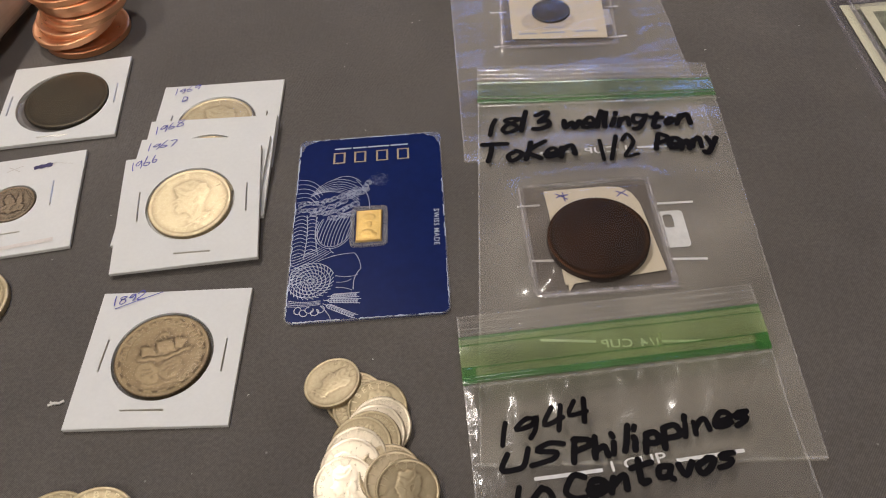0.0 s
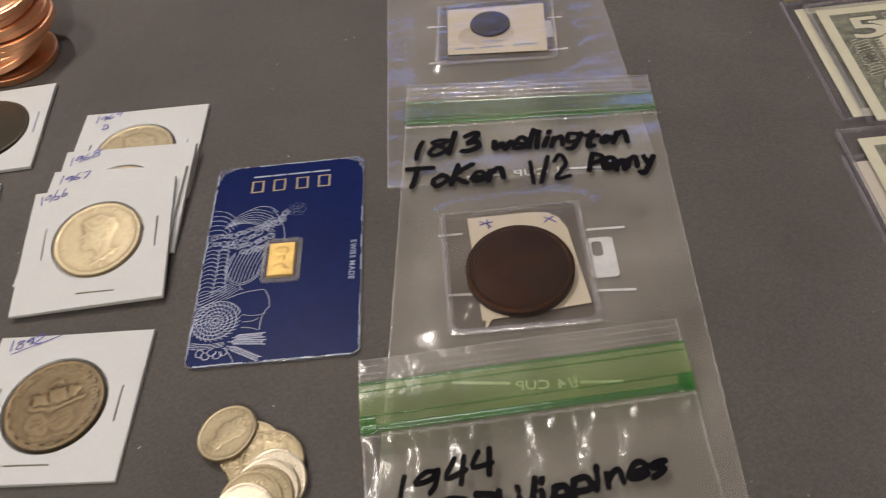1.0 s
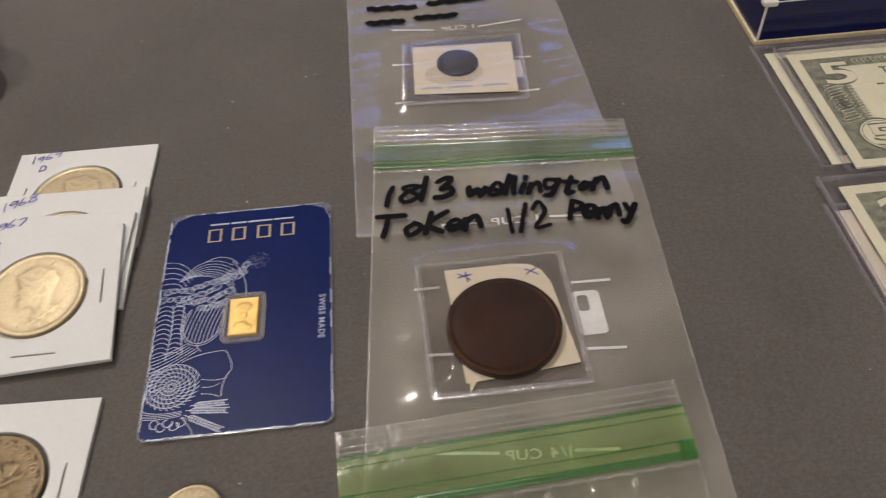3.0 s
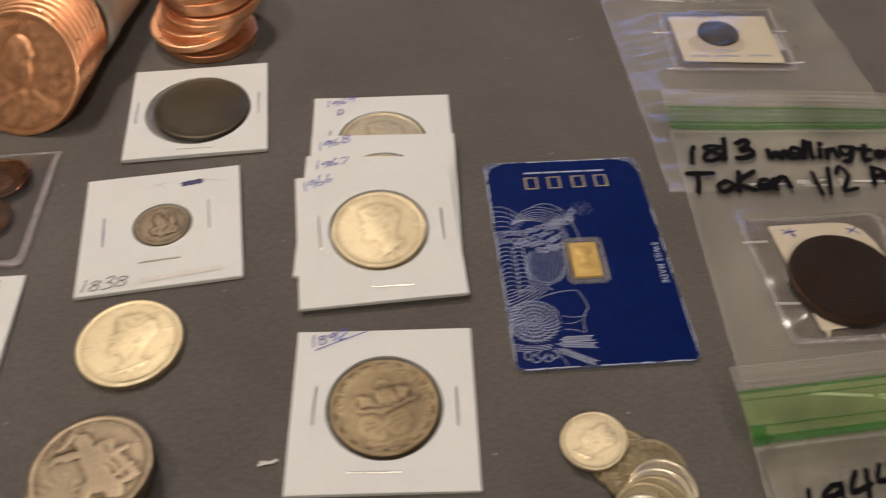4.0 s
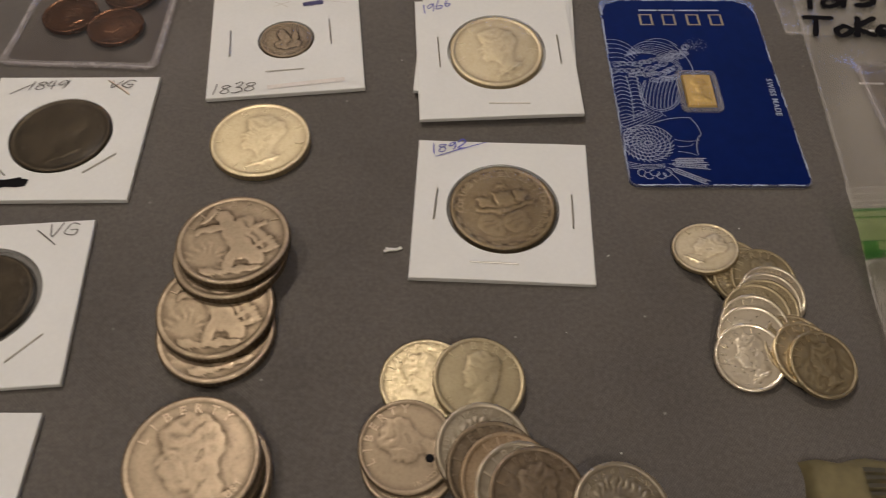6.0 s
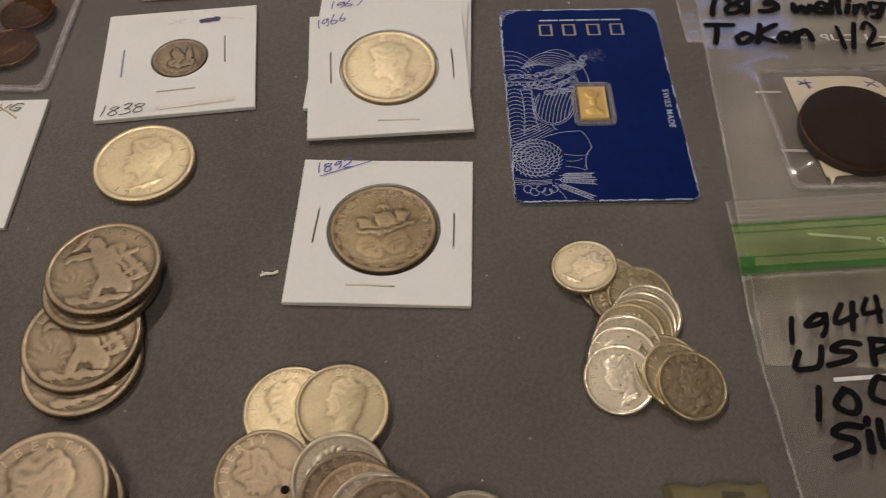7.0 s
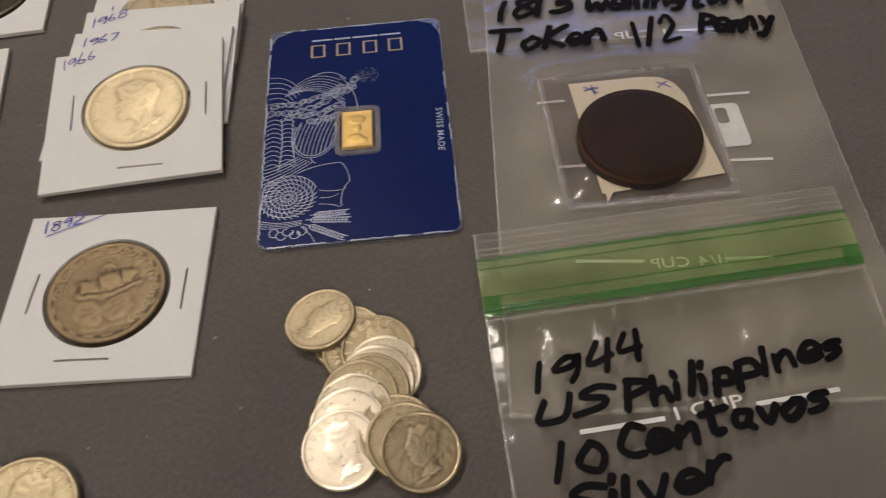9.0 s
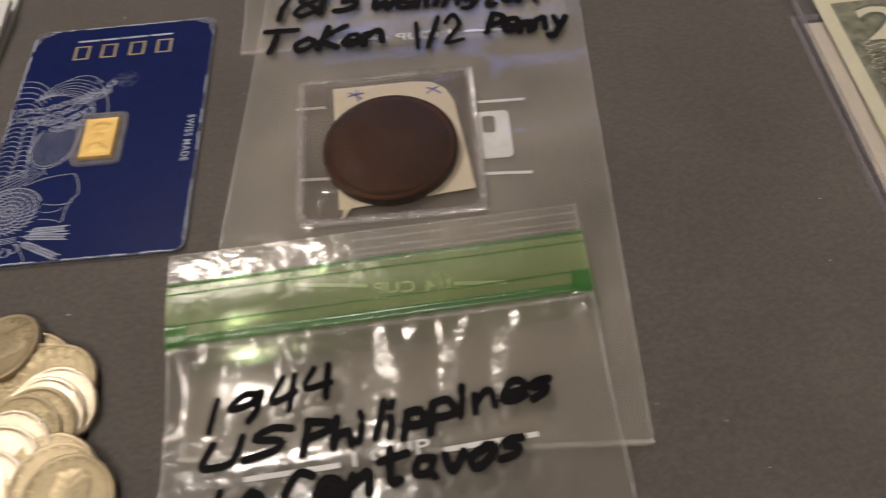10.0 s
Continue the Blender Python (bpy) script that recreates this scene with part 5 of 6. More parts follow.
zip_b = zip_bag(bag_b, "clear zip bag with a green zip holding a large bronze token", ROWS_B, 1.05)
flat_b = lambda x, y: 1.2
print_bars(bag_b, zip_b, (((103, -2), (115.5, -2.2)), ((102.5, -27), (114.6, -27.8)), ((54, 1), (62, 1)), ((56, -24), (64, -24.4)), ((101.5, 27), (118, 26)), ((65, 27.4), (79, 27)), ((56, -55.6), (73, -57.4)), ((93, -58.8), (105, -59.6))), 0.95, flat_b)
v, f = letters("1 CUP", (97.6, 25.2), (81.6, 25.4), 3.2, 0.01, 0.06, flat_b, up=-1)
part_raw("printed_measure", v, f, WHITE_PRINT, zip_b)
v, f = letters("1/4 CUP", (92.0, -60.4), (74.4, -59.8), 3.0, 0.01, 0.06, flat_b, up=-1)
part_raw("printed_measure", v, f, WHITE_PRINT, zip_b)
v, f = frame_plate([(x + 106.4, y - 14.0) for x, y in rounded(8.6, 16.5, 1.6)], [(x + 105.2, y - 10.4) for x, y in rounded(3.4, 6.0, 1.0)], 1.26, 1.3)
part_raw("printed_block", v, f, WHITE_PRINT, zip_b)
write(zip_b, bag_b, "1813", (47, 38.0), (69.5, 40.2), 8.6, 0.052, 3)
write(zip_b, bag_b, "wellington", (75, 39.4), (123, 36.8), 8.0, 0.055, 4)
write(zip_b, bag_b, "ToKen", (41.5, 23.2), (77.6, 24.0), 8.4, 0.055, 5)
write(zip_b, bag_b, "1/2", (88, 20.4), (101.0, 22.6), 10.0, 0.035, 6)
write(zip_b, bag_b, "Penny", (108.0, 24.4), (129.4, 22.8), 8.4, 0.055, 7)

# bag with the silver coin: lies uppermost
bag_c = Bag(((30.3, -52.2), (122.1, -44.9), (127.5, -214), (37.0, -218)), 3.0, 3.8, ((80, -175, 20, 18, 2.5),), 21, ((-75.8, 0.068, 6.5, 1.0, 0.42), (-78.5, 0.068, 16.0, 0.42, 0.75)), 1.0, (8.0, 5.4, 48.0))
ROWS_C = tuple(("zip_ridge", k, k + 0.003, RIDGE, 0.3, 1) for k in (0.001, 0.014, 0.028, 0.037)) + (("green_line", 0.044, 0.050, GREEN_DEEP, 0.4, 1), ("green_band", 0.050, 0.122, GREEN_PALE, 0.4, 5),
          ("green_line", 0.060, 0.0625, GREEN_DEEP, 0.4, 1), ("green_line", 0.102, 0.105, GREEN_DEEP, 0.4, 1), ("green_line", 0.118, 0.131, GREEN_DEEP, 0.7, 2), ("zip_ridge", 0.135, 0.140, RIDGE, 0.4, 1))
zip_c = zip_bag(bag_c, "clear zip bag with a green zip and black marker writing", ROWS_C, 3.0, CREASED_FILM, LOW_HAZE_FILM)
for u0 in (0.0, 0.955):
    v, f = bag_c.sheet(u0, u0 + 0.045, 0.102, 0.134, 8, 6, 0.5, 0.8, 2)
    part_raw("zip_end", v, f, GREEN_DEEP, zip_c, "crushed green zip end", True)
print_bars(bag_c, zip_c, (((49, -102.2), (68, -100.6)), ((88.5, -99.2), (107.5, -97.4)), ((91, -124.4), (106, -123.6))), 1.1, lambda x, y: bag_c.height(x, y) + 0.1)
v, f = letters("1 CUP", (70.6, -101.2), (86.0, -99.4), 3.0, 0.01, 0.15, bag_c.height)
part_raw("printed_measure", v, f, WHITE_PRINT, zip_c)
v, f = letters("3/4 CUP", (71.0, -126.0), (90.0, -124.8), 3.4, 0.01, 0.15, bag_c.height)
part_raw("printed_measure", v, f, WHITE_PRINT, zip_c)
write(zip_c, bag_c, "1944", (41.0, -92.2), (66.0, -86.6), 6.6, 0.050, 8)
write(zip_c, bag_c, "US", (40.0, -99.8), (56.6, -97.0), 5.6, 0.066, 9)
write(zip_c, bag_c, "Philippines", (60.6, -98.0), (110.4, -89.4), 6.4, 0.061, 10)
write(zip_c, bag_c, "10", (42.5, -112.6), (53.4, -110.4), 6.6, 0.058, 11)
write(zip_c, bag_c, "Centavos", (56.6, -108.8), (103.0, -101.6), 6.2, 0.065, 12)
write(zip_c, bag_c, "Silver", (44.0, -122.0), (78.0, -115.4), 6.8, 0.060, 13)


# ---- vinyl sleeves ----
def vinyl_sleeve(corners, z, thick, label, waves=0.3, seed=1):
    """A soft two-ply sleeve with welded, ribbed edges."""
    ob = thing("coin_sleeve", spot(0, 0, 0), label, "coin sleeve", "coin sleeves")
    q = Bag(corners, 0, 0, (), seed)

    def skin(dz):
        def fn(a, b):
            p = q.at(0.046 + 0.908 * a, 0.016 + 0.938 * b)
            puff = min(1.0, 1.25 * math.sin(math.pi * a) ** 0.6 * math.sin(math.pi * b) ** 0.6) if 0 < a < 1 and 0 < b < 1 else 0.0
            return (p.x, p.y, z + thick * puff * dz + waves * 0.5 * (1 + math.sin(a * 7 + seed)) * math.sin(b * 5 + seed) ** 2)
        return grid(fn, 24, 24)
    v, f = skin(1.0)
    part_raw("front_film", v, f, VINYL, ob, smooth=True)
    v, f = skin(0.05)
    part_raw("back_film", [(x, y, zz - 0.1) for x, y, zz in v], f, VINYL, ob, smooth=True)
    def rim(inset):
        """A loop round the sleeve with its two lower corners rounded."""
        r, lo, hi = 0.075 - 0.5 * inset, inset, 1 - inset
        pts = [(lo + (hi - lo) * i / 60, lo * 0.4) for i in range(61)] + [(hi, lo * 0.4 + (hi - r - lo * 0.4) * i / 60) for i in range(1, 61)]
        pts += [(hi - r + r * math.cos(k), hi - r + r * math.sin(k)) for k in (math.pi / 2 * i / 8 for i in range(1, 9))]
        pts += [(hi - r + (lo + 2 * r - hi) * i / 60, hi) for i in range(1, 61)]
        pts += [(lo + r - r * math.sin(k), hi - r + r * math.cos(k)) for k in (math.pi / 2 * i / 8 for i in range(1, 9))]
        return pts + [(lo, hi - r + (lo * 0.4 - hi + r) * i / 60) for i in range(1, 60)]
    loops = []
    for inset, h in ((0.0, 0.0), (0.004, 0.45), (0.014, 0.75), (0.026, 0.40), (0.040, 0.70), (0.050, 0.30)):
        row = []
        for i, (a, b) in enumerate(rim(inset)):
            p = q.at(a, b)
            rib = 0.16 * (i % 2) if inset > 0.03 else 0.0
            row.append((p.x, p.y, z + h + rib + waves * 0.5 * (1 + math.sin(a * 7 + seed)) * math.sin(b * 5 + seed) ** 2))
        loops.append(row)
    n = len(loops[0])
    part_raw("welded_edge", [p for row in loops for p in row], [(k * n + i, k * n + (i + 1) % n, (k + 1) * n + (i + 1) % n, (k + 1) * n + i) for k in range(5) for i in range(n)], VINYL_EDGE, ob, "ribbed welded edge with rounded corners", True)
    lift = lambda a, b: z + 0.55 + waves * 0.5 * (1 + math.sin(a * 7 + seed)) * math.sin(b * 5 + seed) ** 2
    for along, at in ((0, 0.982), (1, 0.02), (1, 0.98)):
        beads = []
        for i in range(56):
            s = 0.03 + 0.94 * i / 55
            a, b = (s, at) if along == 0 else (at, s * 0.93)
            p = q.at(a, b)
            h = lift(a, b)
            w, d = (0.30, 0.42) if along == 0 else (0.34, 0.30)
            beads.append(([(p.x - w, p.y - d, h), (p.x + w, p.y - d, h), (p.x + w, p.y + d, h), (p.x - w, p.y + d, h), (p.x, p.y, h + 0.3)], [(0, 1, 4), (1, 2, 4), (2, 3, 4), (3, 0, 4)]))
        vv, ff = merge(beads)
        tagged(part_raw("weld_beads", vv, ff, BEAD, ob, "row of tiny milky weld beads"), "row of tiny milky weld beads", kind="stuff")
    return ob


def paper_insert(outline, z, label, marks=()):
    ob = thing("paper_insert", spot(0, 0, 0), label, "paper insert")
    v, f = plate(outline, z, z + 0.25)
    part_raw("sheet", v, f, PAPER, ob)
    for (x0, y0), (x1, y1), w, ink in marks:
        v, f = ribbon([(x0, y0), ((x0 + x1) / 2, (y0 + y1) / 2 + 0.3), (x1, y1)], w, z + 0.3)
        part_raw("ink_mark", v, f, ink, ob)


vinyl_sleeve(((54.1, 10.3), (102.8, 10.8), (103.4, -39.6), (55.6, -40.2)), 1.5, 4.4, "clear vinyl sleeve around a bronze token in a zip bag", 0.4, 2)
paper_insert([(64, 7.0), (85.6, 7.4), (91.0, 6.6), (94.6, 3.8), (96.8, -1.4), (100.2, -31.8), (69.4, -35.0), (67.2, -38.4), (67.4, -35.2), (66.4, -35.2)], 1.7, "cream paper square with one rounded corner behind a token",
             (((68, 3.4), (72.5, 4.4), 0.6, BLUE_INK), ((68, 5.2), (72.0, 2.2), 0.5, BLUE_INK), ((70.5, 5.8), (71.0, 1.4), 0.5, BLUE_INK), ((89.5, 4.6), (93.5, 1.8), 0.5, BLUE_INK), ((89.5, 2.2), (93.0, 4.6), 0.5, BLUE_INK)))
coin("token", TOKEN, spot(79.6, -18.0, 2.0, 0, 2, 270), "large dark chocolate-brown bronze token on cream paper")
vinyl_sleeve(((57.4, 133), (108.6, 134), (106, 90), (55, 92.6)), 0.4, 2.6, "clear vinyl sleeve around a small dark coin", 1.1, 5)
paper_insert([(62, 130.4), (103.4, 128.6), (101.6, 95.6), (61, 99.0)], 0.6, "white paper slip under a small dark coin",
             (((64, 102), (72, 101.5), 1.2, PALE_PRINT), ((74, 101.5), (84, 101), 1.2, PALE_PRINT), ((88, 101), (98, 100.5), 1.2, PALE_PRINT), ((76, 105.4), (84, 104.6), 0.8, PALE_PRINT)))
coin("tiny", BLACK_COIN, spot(79.6, 116.4, 0.9, 10), "tiny blackened silver coin on white paper")
vinyl_sleeve(((-226.2, 56), (-176.0, 58.2), (-176.0, 4.6), (-229.6, 6.8)), 0.5, 2.8, "clear vinyl sleeve holding three copper cents", 0.5, 9)
for x, y, t in ((-211, 31, 20), (-194, 25, 100), (-192.6, 43.4, 200)):
    coin("cent", CENT, spot(x, y, 0.9 + (0.5 if y > 40 else 0), t, 2 if y > 40 else 0, 200), "red-brown copper cent inside a vinyl sleeve", "cents in a sleeve")


# ---- capsules ----
def capsule(x, y, kind, material, label, turn=0.0, r=24.0, tilt=0.0):
    ob = thing("coin_capsule", spot(x, y, 0, 0, tilt, 0), label, "coin capsule", "coin capsules")
    v, f = lathe([(0.01, 0.1), (r - 1.2, 0.1), (r, 0.8), (r, 2.6), (r - 0.5, 2.9), (r - 1.8, 2.9), (r - 1.8, 1.0), (0.01, 1.0)], 72)
    part_raw("base", v, f, ACRYLIC, ob, smooth=False)
    v, f = lathe([(r - 0.2, 3.1), (r - 0.2, 4.6), (r - 1.0, 5.6), (r - 2.6, 6.0), (r - 3.4, 5.7), (0.01, 5.7)], 72)
    part_raw("lid", v, f, ACRYLIC, ob, smooth=False)
    v, f = lathe([(r - 3.3, 1.2), (r - 3.3, 5.2), (r - 1.9, 5.2), (r - 1.9, 1.2)], 72)
    part_raw("inner_ring", v, f, ACRYLIC, ob)
    # pale hazy rings over both rims stand in for their highlights
    v, f = lathe([(r - 0.2, 4.7), (r - 0.5, 5.4), (r - 1.0, 5.8)], 72)
    part_raw("lid_rim", v, f, RIM_GLINT, ob, "bevelled lid rim, highlight put in as pale haze", True)
    v, f = lathe([(r + 0.05, 2.0), (r + 0.05, 2.6), (r - 0.4, 2.95)], 72)
    part_raw("base_rim", v, f, RIM_GLINT, ob, "base rim, highlight put in as pale haze", True)
    coin(kind, material, spot(0, 0, 1.6, turn), parent=ob)


capsule(-259.5, 112, "proof", SILVER, "clear round capsule holding a bright silver coin", 40)
capsule(-262.5, 64, "proof", PROOF, "clear round capsule with a gilt proof coin", 4)
capsule(-264.6, 14.0, "dollar", DOLLAR, "clear round capsule with a dark toned silver dollar", 10)
capsule(-259.0, -36.4, "dollar", DOLLAR, "clear round capsule with a mottled silver dollar", -20)
capsule(-268.6, -88, "dollar", SILVER_WORN, "clear round capsule with a toned silver dollar", 30)

# ---- copper rounds ----
pile = ((-132, 128, 0, 0, 0), (-135.2, 128.6, 6.4, 8, 215), (-132.6, 131, 9.6, 7, 222), (-129.8, 132.2, 12.4, 4, 235), (-127.8, 132.6, 15.2, 4, 245), (-129.2, 134.0, 18.0, 3, 210), (-130.6, 133.0, 21.0, 3, 260), (-133.0, 133.4, 24.0, 3, 250), (-131.2, 134.0, 27.0, 2, 240))
for i, (x, y, z, tilt, to) in enumerate(pile):
    coin("round", COPPER, spot(x, y, z, i * 47, tilt, to), "bright copper round in an uneven pile", "piled copper rounds")
axis = Vector((0.16, 0.93, -0.06)).normalized()
for i in range(9):
    lean = 50 - i * 0.4
    x, y = -191.2 + i * 0.40, 82.6 + i * 3.15
    up = Vector((math.cos(radians(258)) * math.sin(radians(lean)), math.sin(radians(258)) * math.sin(radians(lean)), math.cos(radians(lean))))
    z = 22.3 * math.sin(radians(lean)) + 0.1
    turn = up.to_track_quat("Z", "Y").to_matrix().to_4x4()
    m = Matrix.Translation((x / 1000, y / 1000, z / 1000)) @ spot(0, 0, 0, 0, lean, 258) @ Matrix.Rotation(radians(-4 if i == 0 else i * 61), 4, "Z")
    coin("large_round", COPPER, m @ spot(0, 0, -2.9), "bright copper round leaning in a toppled row", "leaning copper rounds")
tube = thing("coin_tube", Matrix.Translation((-0.1838, 0.113, 0.0206)) @ (-axis).to_track_quat("Z", "Y").to_matrix().to_4x4(), "milky plastic coin tube lying behind copper rounds", "coin tube")
v, f = lathe([(19.4, 0), (20.5, 0), (20.5, -70), (19.9, -72), (0.01, -72), (0.01, -71), (19.4, -71), (19.4, 0)], 48)
part_raw("wall", v, f, TUBE, tube, smooth=False)
v, f = lathe([(20.6, -1), (21.2, -1), (21.2, -7), (20.6, -7)], 48)
part_raw("collar", v, f, TUBE, tube)


# ---- banknotes in rigid sleeves ----
def note_mesh(w, h, sag):
    return slab(*grid(lambda a, b: (w * a, -h * b, sag * math.sin(a * 9) * math.sin(b * 3)), 20, 8), 0.2)


def banknote(m, figure, label, fives):
    """A note with an engraved border, corner figures, oval and lettering; origin at its top left corner."""
    ob = thing("banknote", m, label, "banknote", "banknotes")
    v, f = note_mesh(156, 66, 0.05)
    part_raw("paper", v, f, NOTE, ob)
    z = 0.12
    v, f = frame_plate([(4, -4), (152, -4), (152, -62), (4, -62)], [(17, -10), (139, -10), (139, -57), (17, -57)], z - 0.05, z)
    part_raw("engraved_border", v, f, NOTE_FINE, ob, "grey engraved border")
    fine, dark = [], []
    rnd = random.Random(ord(figure))
    for i in range(60):                                  # leaf scrolls along the long edges
        x = 24 + i * 1.9
        for y, h in ((-7.0, 2.2), (-59.6, 1.8)):
            dark.append(ribbon(arc(x, y, 1.3, h, 20 + 40 * (i % 3), 250 + 30 * (i % 2), 8, 30 * (i % 4)), 0.42, z + 0.02))
            fine.append(ribbon(arc(x + 0.8, y, 0.9, h * 0.7, 0, 300, 8, -20), 0.24, z + 0.03))
    for x0 in (10.0, 146.0):                             # foliage and loops down the short edges
        for i in range(13):
            y = -21 - i * 1.7
            s = rnd.uniform(0.7, 1.2)
            dark.append(ribbon(arc(x0 - 2.0, y, 2.6 * s, 1.2, 30, 300, 9, 25 * (i % 3)), 0.45, z + 0.02))
            dark.append(ribbon(arc(x0 + 2.4, y - 0.6, 2.2 * s, 1.0, 160, 400, 9, -30), 0.4, z + 0.022))
            fine.append(ribbon(arc(x0, y, 3.6 * s, 0.9, 0, 330, 9, 14), 0.22, z + 0.03))
        for cx, cy in ((-1.4, -30), (1.4, -30), (-1.4, -33), (1.4, -33), (0, -31.5)):
            dark.append(ribbon(arc(x0 + cx, cy, 1.3, 1.5, 0, 360, 12), 0.7, z + 0.035))
    for x0 in (16.4, 139.6):                             # pale lattice beside the border
        for i in range(26):
            y = -20 - i * 0.95
            fine.append(ribbon([(x0 - 1.1, y), (x0 + 1.1, y - 0.9)], 0.3, z + 0.03))
            dark.append(ribbon([(x0 - 1.1, y - 0.9), (x0 + 1.1, y)], 0.2, z + 0.02))
    for cx, cy in ((31, -54.5), (125, -54.5)):           # spirals beside the lower figures
        for r in (3.4, 2.3, 1.2):
            dark.append(ribbon(arc(cx, cy, r * 1.3, r, 0, 330, 18), 0.5, z + 0.03))
    v, f = merge(fine)
    part_raw("border_lace", v, f, NOTE, ob)
    v, f = merge(dark)
    part_raw("scrolls", v, f, NOTE_INK, ob)
    for cx, cy, r in ((15.5, -13.5, 9.4), (17, -50, 8.6), (140.5, -13.5, 9.4), (139, -50, 8.6)):
        low = cy < -30
        if low:
            v, f = plate(arc(cx, cy, r, r * 0.98, 0, 345, 24), z - 0.02, z + 0.04)
            part_raw("medallion", v, f, NOTE, ob, "pale round field")
            v, f = merge([ribbon(arc(cx, cy, r * k, r * k * 0.98, 0, 360, 30), w, z + 0.05) for k, w in ((1.0, 0.9), (0.86, 0.3))])
            part_raw("medallion_ring", v, f, NOTE_INK, ob)
        w, h = (4.6, 10.4) if low else (6.4, 13.0)
        for bold, mat, dz in ((0.065, NOTE_INK, 0.06), (0.012, NOTE, 0.075)):
            v, f = letters(figure, (cx - w, cy - h / 2), (cx + w, cy - h / 2), h, bold, z + dz)
            part_raw("figure", v, f, mat, ob)
    v, f = plate(arc(78, -33, 17, 21, 0, 350, 36), z - 0.02, z + 0.03)
    part_raw("oval", v, f, NOTE_FINE, ob, "plain engraved oval")
    v, f = letters("THE UNITED STATES OF AMERICA", (32, -17.0), (124, -17.0), 4.8, 0.03, z + 0.02)
    part_raw("title", v, f, NOTE_INK, ob)
    v, f = merge([ribbon([(46, -21.5), (60, -21.5)], 0.8, z), ribbon([(42, -23.6), (60, -23.6)], 0.8, z), ribbon([(98, -40), (128, -40)], 0.9, z), ribbon([(27, -22.4), (30, -22.4)], 0.9, z)])
    part_raw("small_print", v, f, NOTE_INK, ob)
    v, f = merge([ribbon([(36 + i * 3.1, -33.2), (38.2 + i * 3.1, -33.2)], 3.0, z) for i in range(8)] + [ribbon(arc(108, -26, 7, 7, 0, 360, 24), 2.2, z)])
    part_raw("red_print", v, f, NOTE_RED, ob)
    return ob


def note_sleeve(m, w, h, label):
    ob = thing("note_sleeve", m, label, "note sleeve", "note sleeves")
    for name, z, k in (("back_sheet", 0.25, 0.0), ("front_sheet", 1.7, 0.12)):
        v, f = grid(lambda a, b: (1.4 + (w - 1.4) * a, -1.4 - (h - 2.8) * b, z + k * math.sin(3.1 * a) * math.sin(3.1 * b)), 12, 8)
        part_raw(name, v, f, HARD_SLEEVE, ob, smooth=True)
    for x0, x1, y0, y1 in ((0, 1.6, -h, 0), (1.6, w, -1.6, 0), (1.6, w, -h, -h + 1.6)):   # folded, sealed edges: a low ridge each
        tall = y1 - y0 > x1 - x0
        v, f = grid(lambda a, b: (x0 + (x1 - x0) * a, y0 + (y1 - y0) * b, 0.2 + 1.5 * math.sin(math.pi * (a if tall else b)) ** 0.5), 6 if tall else 2, 2 if tall else 6)
        part_raw("sealed_edge", v, f, SLEEVE_EDGE, ob, "milky lilac sealed edge", True)


note_sleeve(spot(198.6, 110.8, 0, 0.8), 168, 73, "clear rigid sleeve with an old five dollar note, underneath")
banknote(spot(203.2, 105.6, 0.9, 0.8), "5", "old five dollar note mostly covered in a clear sleeve", True)
note_sleeve(spot(205.8, 105.2, 2.2, 0.6), 168, 72, "clear rigid sleeve with an old five dollar note, on top")
banknote(spot(209.4, 100.3, 3.2, 0.4), "5", "old five dollar note with red print in a clear sleeve", True)
note_sleeve(spot(193.0, 21.0, 0, 0.8), 168, 92, "clear rigid sleeve under another note sleeve")
v, f = plate([(0, 0), (150, 0), (150, -80), (0, -80)], 0, 0.3)
backing = tagged(part_raw("backing_card", v, f, PAPER), "cream paper sheet in a clear note sleeve", "paper sheet")
backing.matrix_world = spot(196.2, 17.6, 0.8, 0.6)
note_sleeve(spot(194.2, 32.0, 2.0, 0.8), 168, 86, "clear rigid sleeve with an old two dollar note")
banknote(spot(200.2, 26.6, 3.0, 1.0), "2", "old two dollar note in a clear rigid sleeve", False)

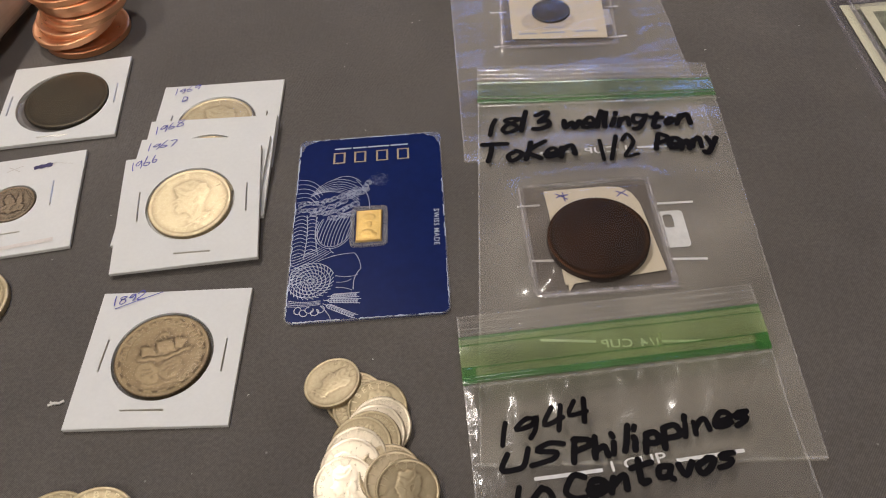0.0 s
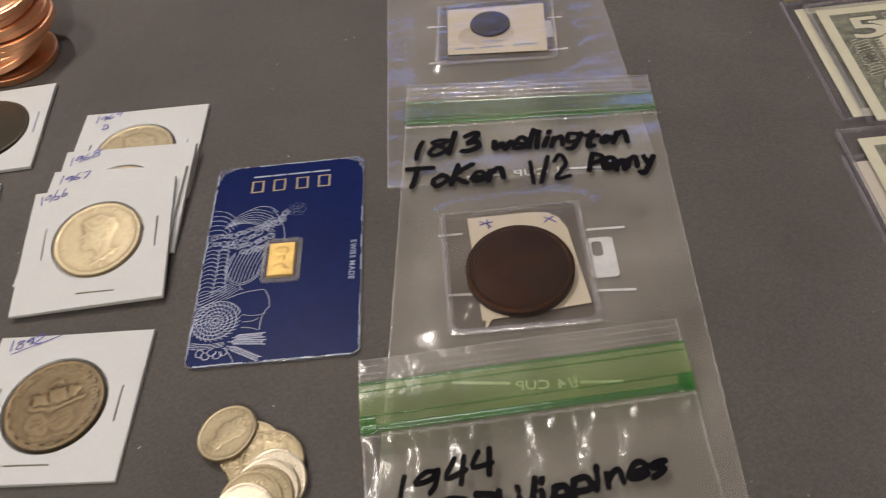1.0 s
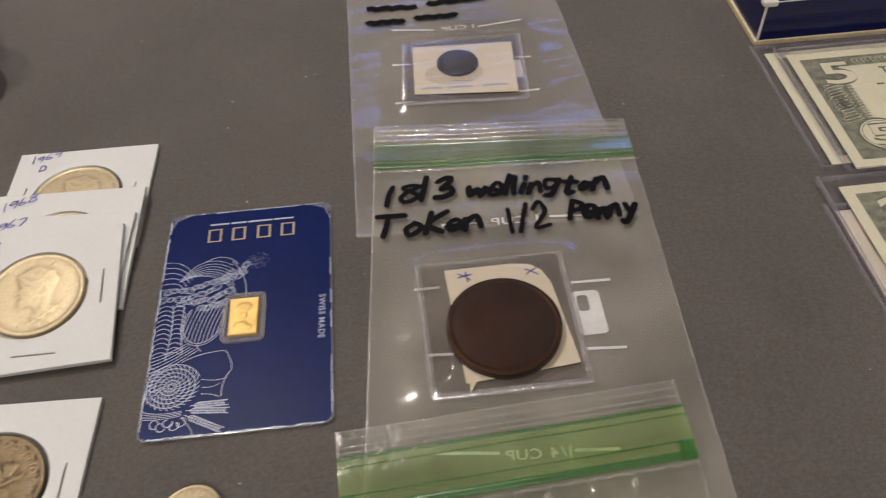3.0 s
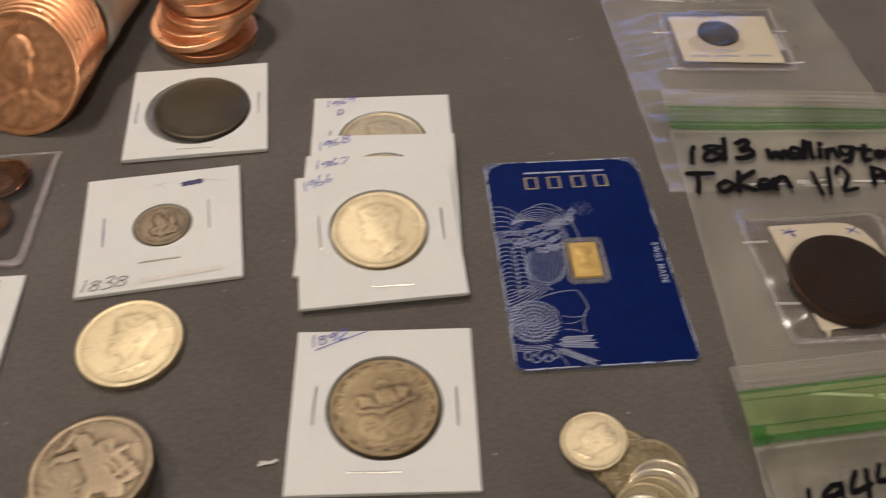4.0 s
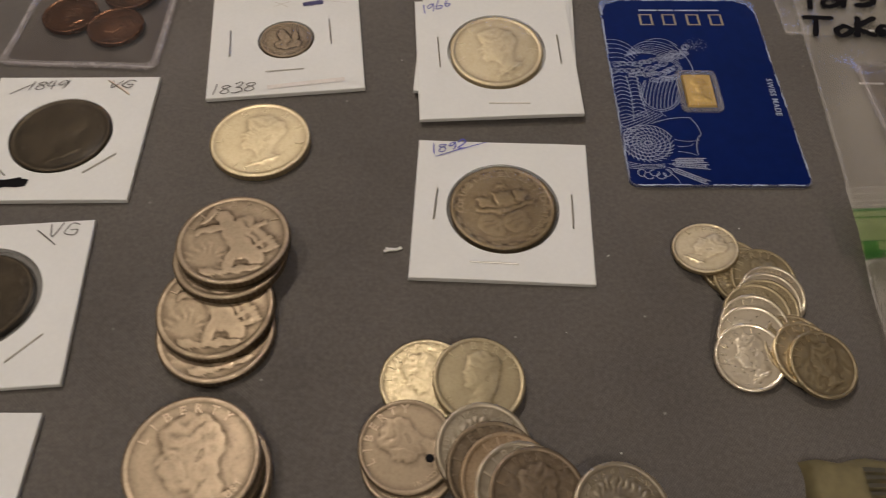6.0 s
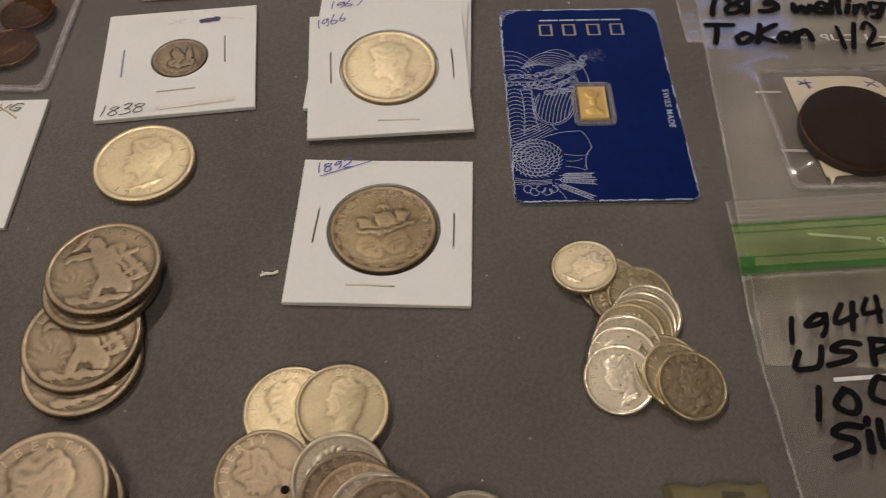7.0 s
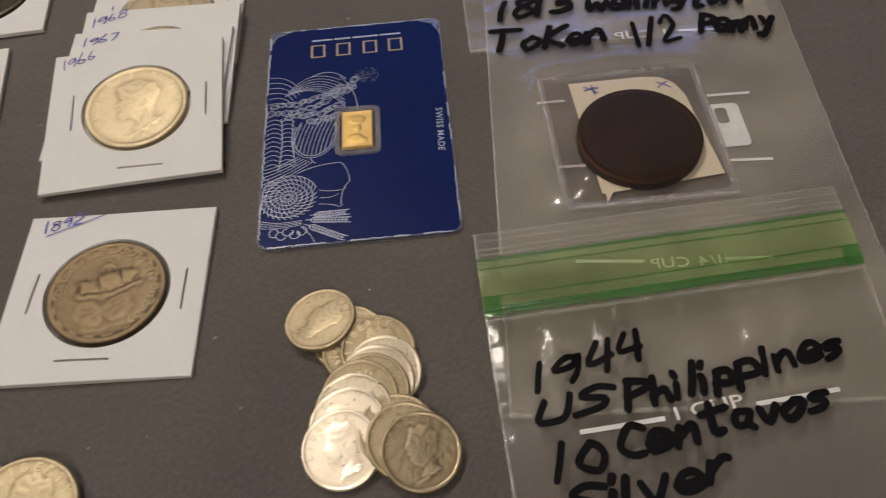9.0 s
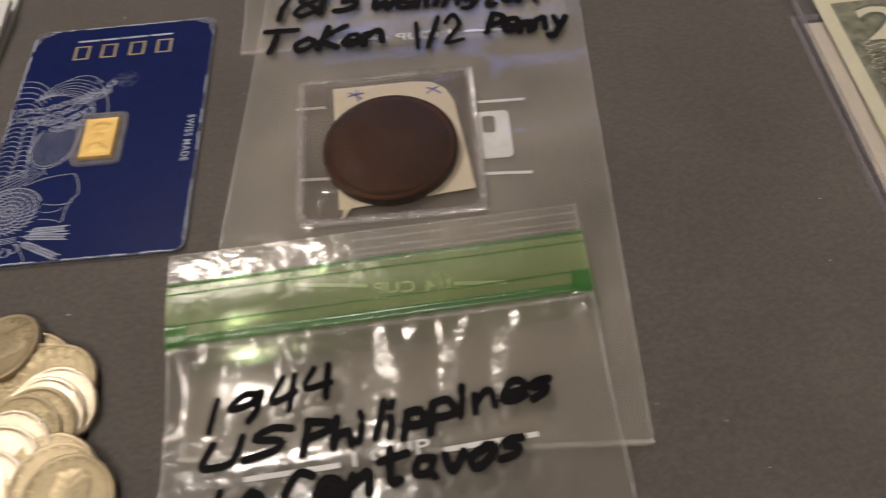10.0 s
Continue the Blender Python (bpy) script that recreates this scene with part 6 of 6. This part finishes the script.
# ---- navy display case ----
case = thing("display_case", spot(202, 112.6, 0, 0.4), "glossy navy display case with worn white corners", "display case")
part("case_body", box(0.4, 150, 0.4, 120, 1.6, 20, 0.5), CASE_BLUE, case)
part("case_base", box(-0.8, 151, -0.2, 121, 0, 2.4, 0.4), CASE_EDGE, case, "cream bottom edge")
part("worn_edge", join(rod((0.5, 0.5, 2), (0.5, 0.5, 19.6), 0.55, 6), rod((0.5, 0.5, 19.6), (60, 0.5, 19.7), 0.28, 6)), CASE_WORN, case, "scuffed white edge")
part("worn_corner", box(-1.6, 4.4, -1.2, 3.0, 18.4, 21.0, 0.8), CASE_WORN, case, "crushed white corner")
part("lid_line", box(0.2, 150, 0.2, 0.6, 12.2, 12.6), CASE_BLUE, case)


# ---- folded olive paper ----
def crumpled():
    def fn(a, b):
        x, y = 24 * a, -38 * b
        e = min(a, 1 - a, b, 1 - b)
        n = noise.noise(Vector((x * 0.2, y * 0.16, 2.0)))
        return (x + 0.5 * math.sin(b * 17), y + 0.5 * math.sin(a * 13), 4.6 * min(1.0, e / 0.07) ** 0.5 + 0.9 * n * (e > 0.05))
    return slab(*grid(fn, 30, 44), 0.2)


olive = thing("folded_paper", spot(3.2, -127.2, 0, 2), "worn olive folded paper with dark print", "folded paper")
v, f = crumpled()
part_raw("wad", v, f, OLIVE, olive, smooth=True)
v, f = merge([ribbon([(12 + 0.6 * i, -4), (17 + 0.2 * i, -4.4)], 1.0, 5.6) for i in range(1)] + [ribbon([(12, -4 - 1.9 * i), (17.5, -4.2 - 1.9 * i)], 0.9, 5.6 + 0.05 * i) for i in range(1, 4)])
part_raw("print", v, f, OLIVE_DARK, olive)

# ---- lint on the cloth ----
rnd = random.Random(77)
bits = []
for i in range(90):
    x, y = rnd.uniform(-290, 300), rnd.uniform(-160, 200)
    a, n = rnd.uniform(0, 6.28), rnd.choice((0.12, 0.18, 0.25, 0.5))
    pts = [(x, y), (x + n * math.cos(a), y + n * math.sin(a)), (x + 1.7 * n * math.cos(a + 0.7), y + 1.7 * n * math.sin(a + 0.7))]
    bits.append(slab(*ribbon(pts, rnd.uniform(0.12, 0.3), 0.15), 0.1))
bits.append(slab(*ribbon([(-97.4, -67.4), (-95.6, -66.6), (-94.0, -66.8), (-92.6, -66.0)], 0.8, 0.5), 0.4))
bits.append(slab(*ribbon([(-97.0, -66.2), (-95.0, -67.2)], 0.5, 0.6), 0.4))
v, f = merge(bits)
tagged(part_raw("lint", v, f, LINT), "scattered white lint and fibre bits on the cloth", "lint", kind="stuff")
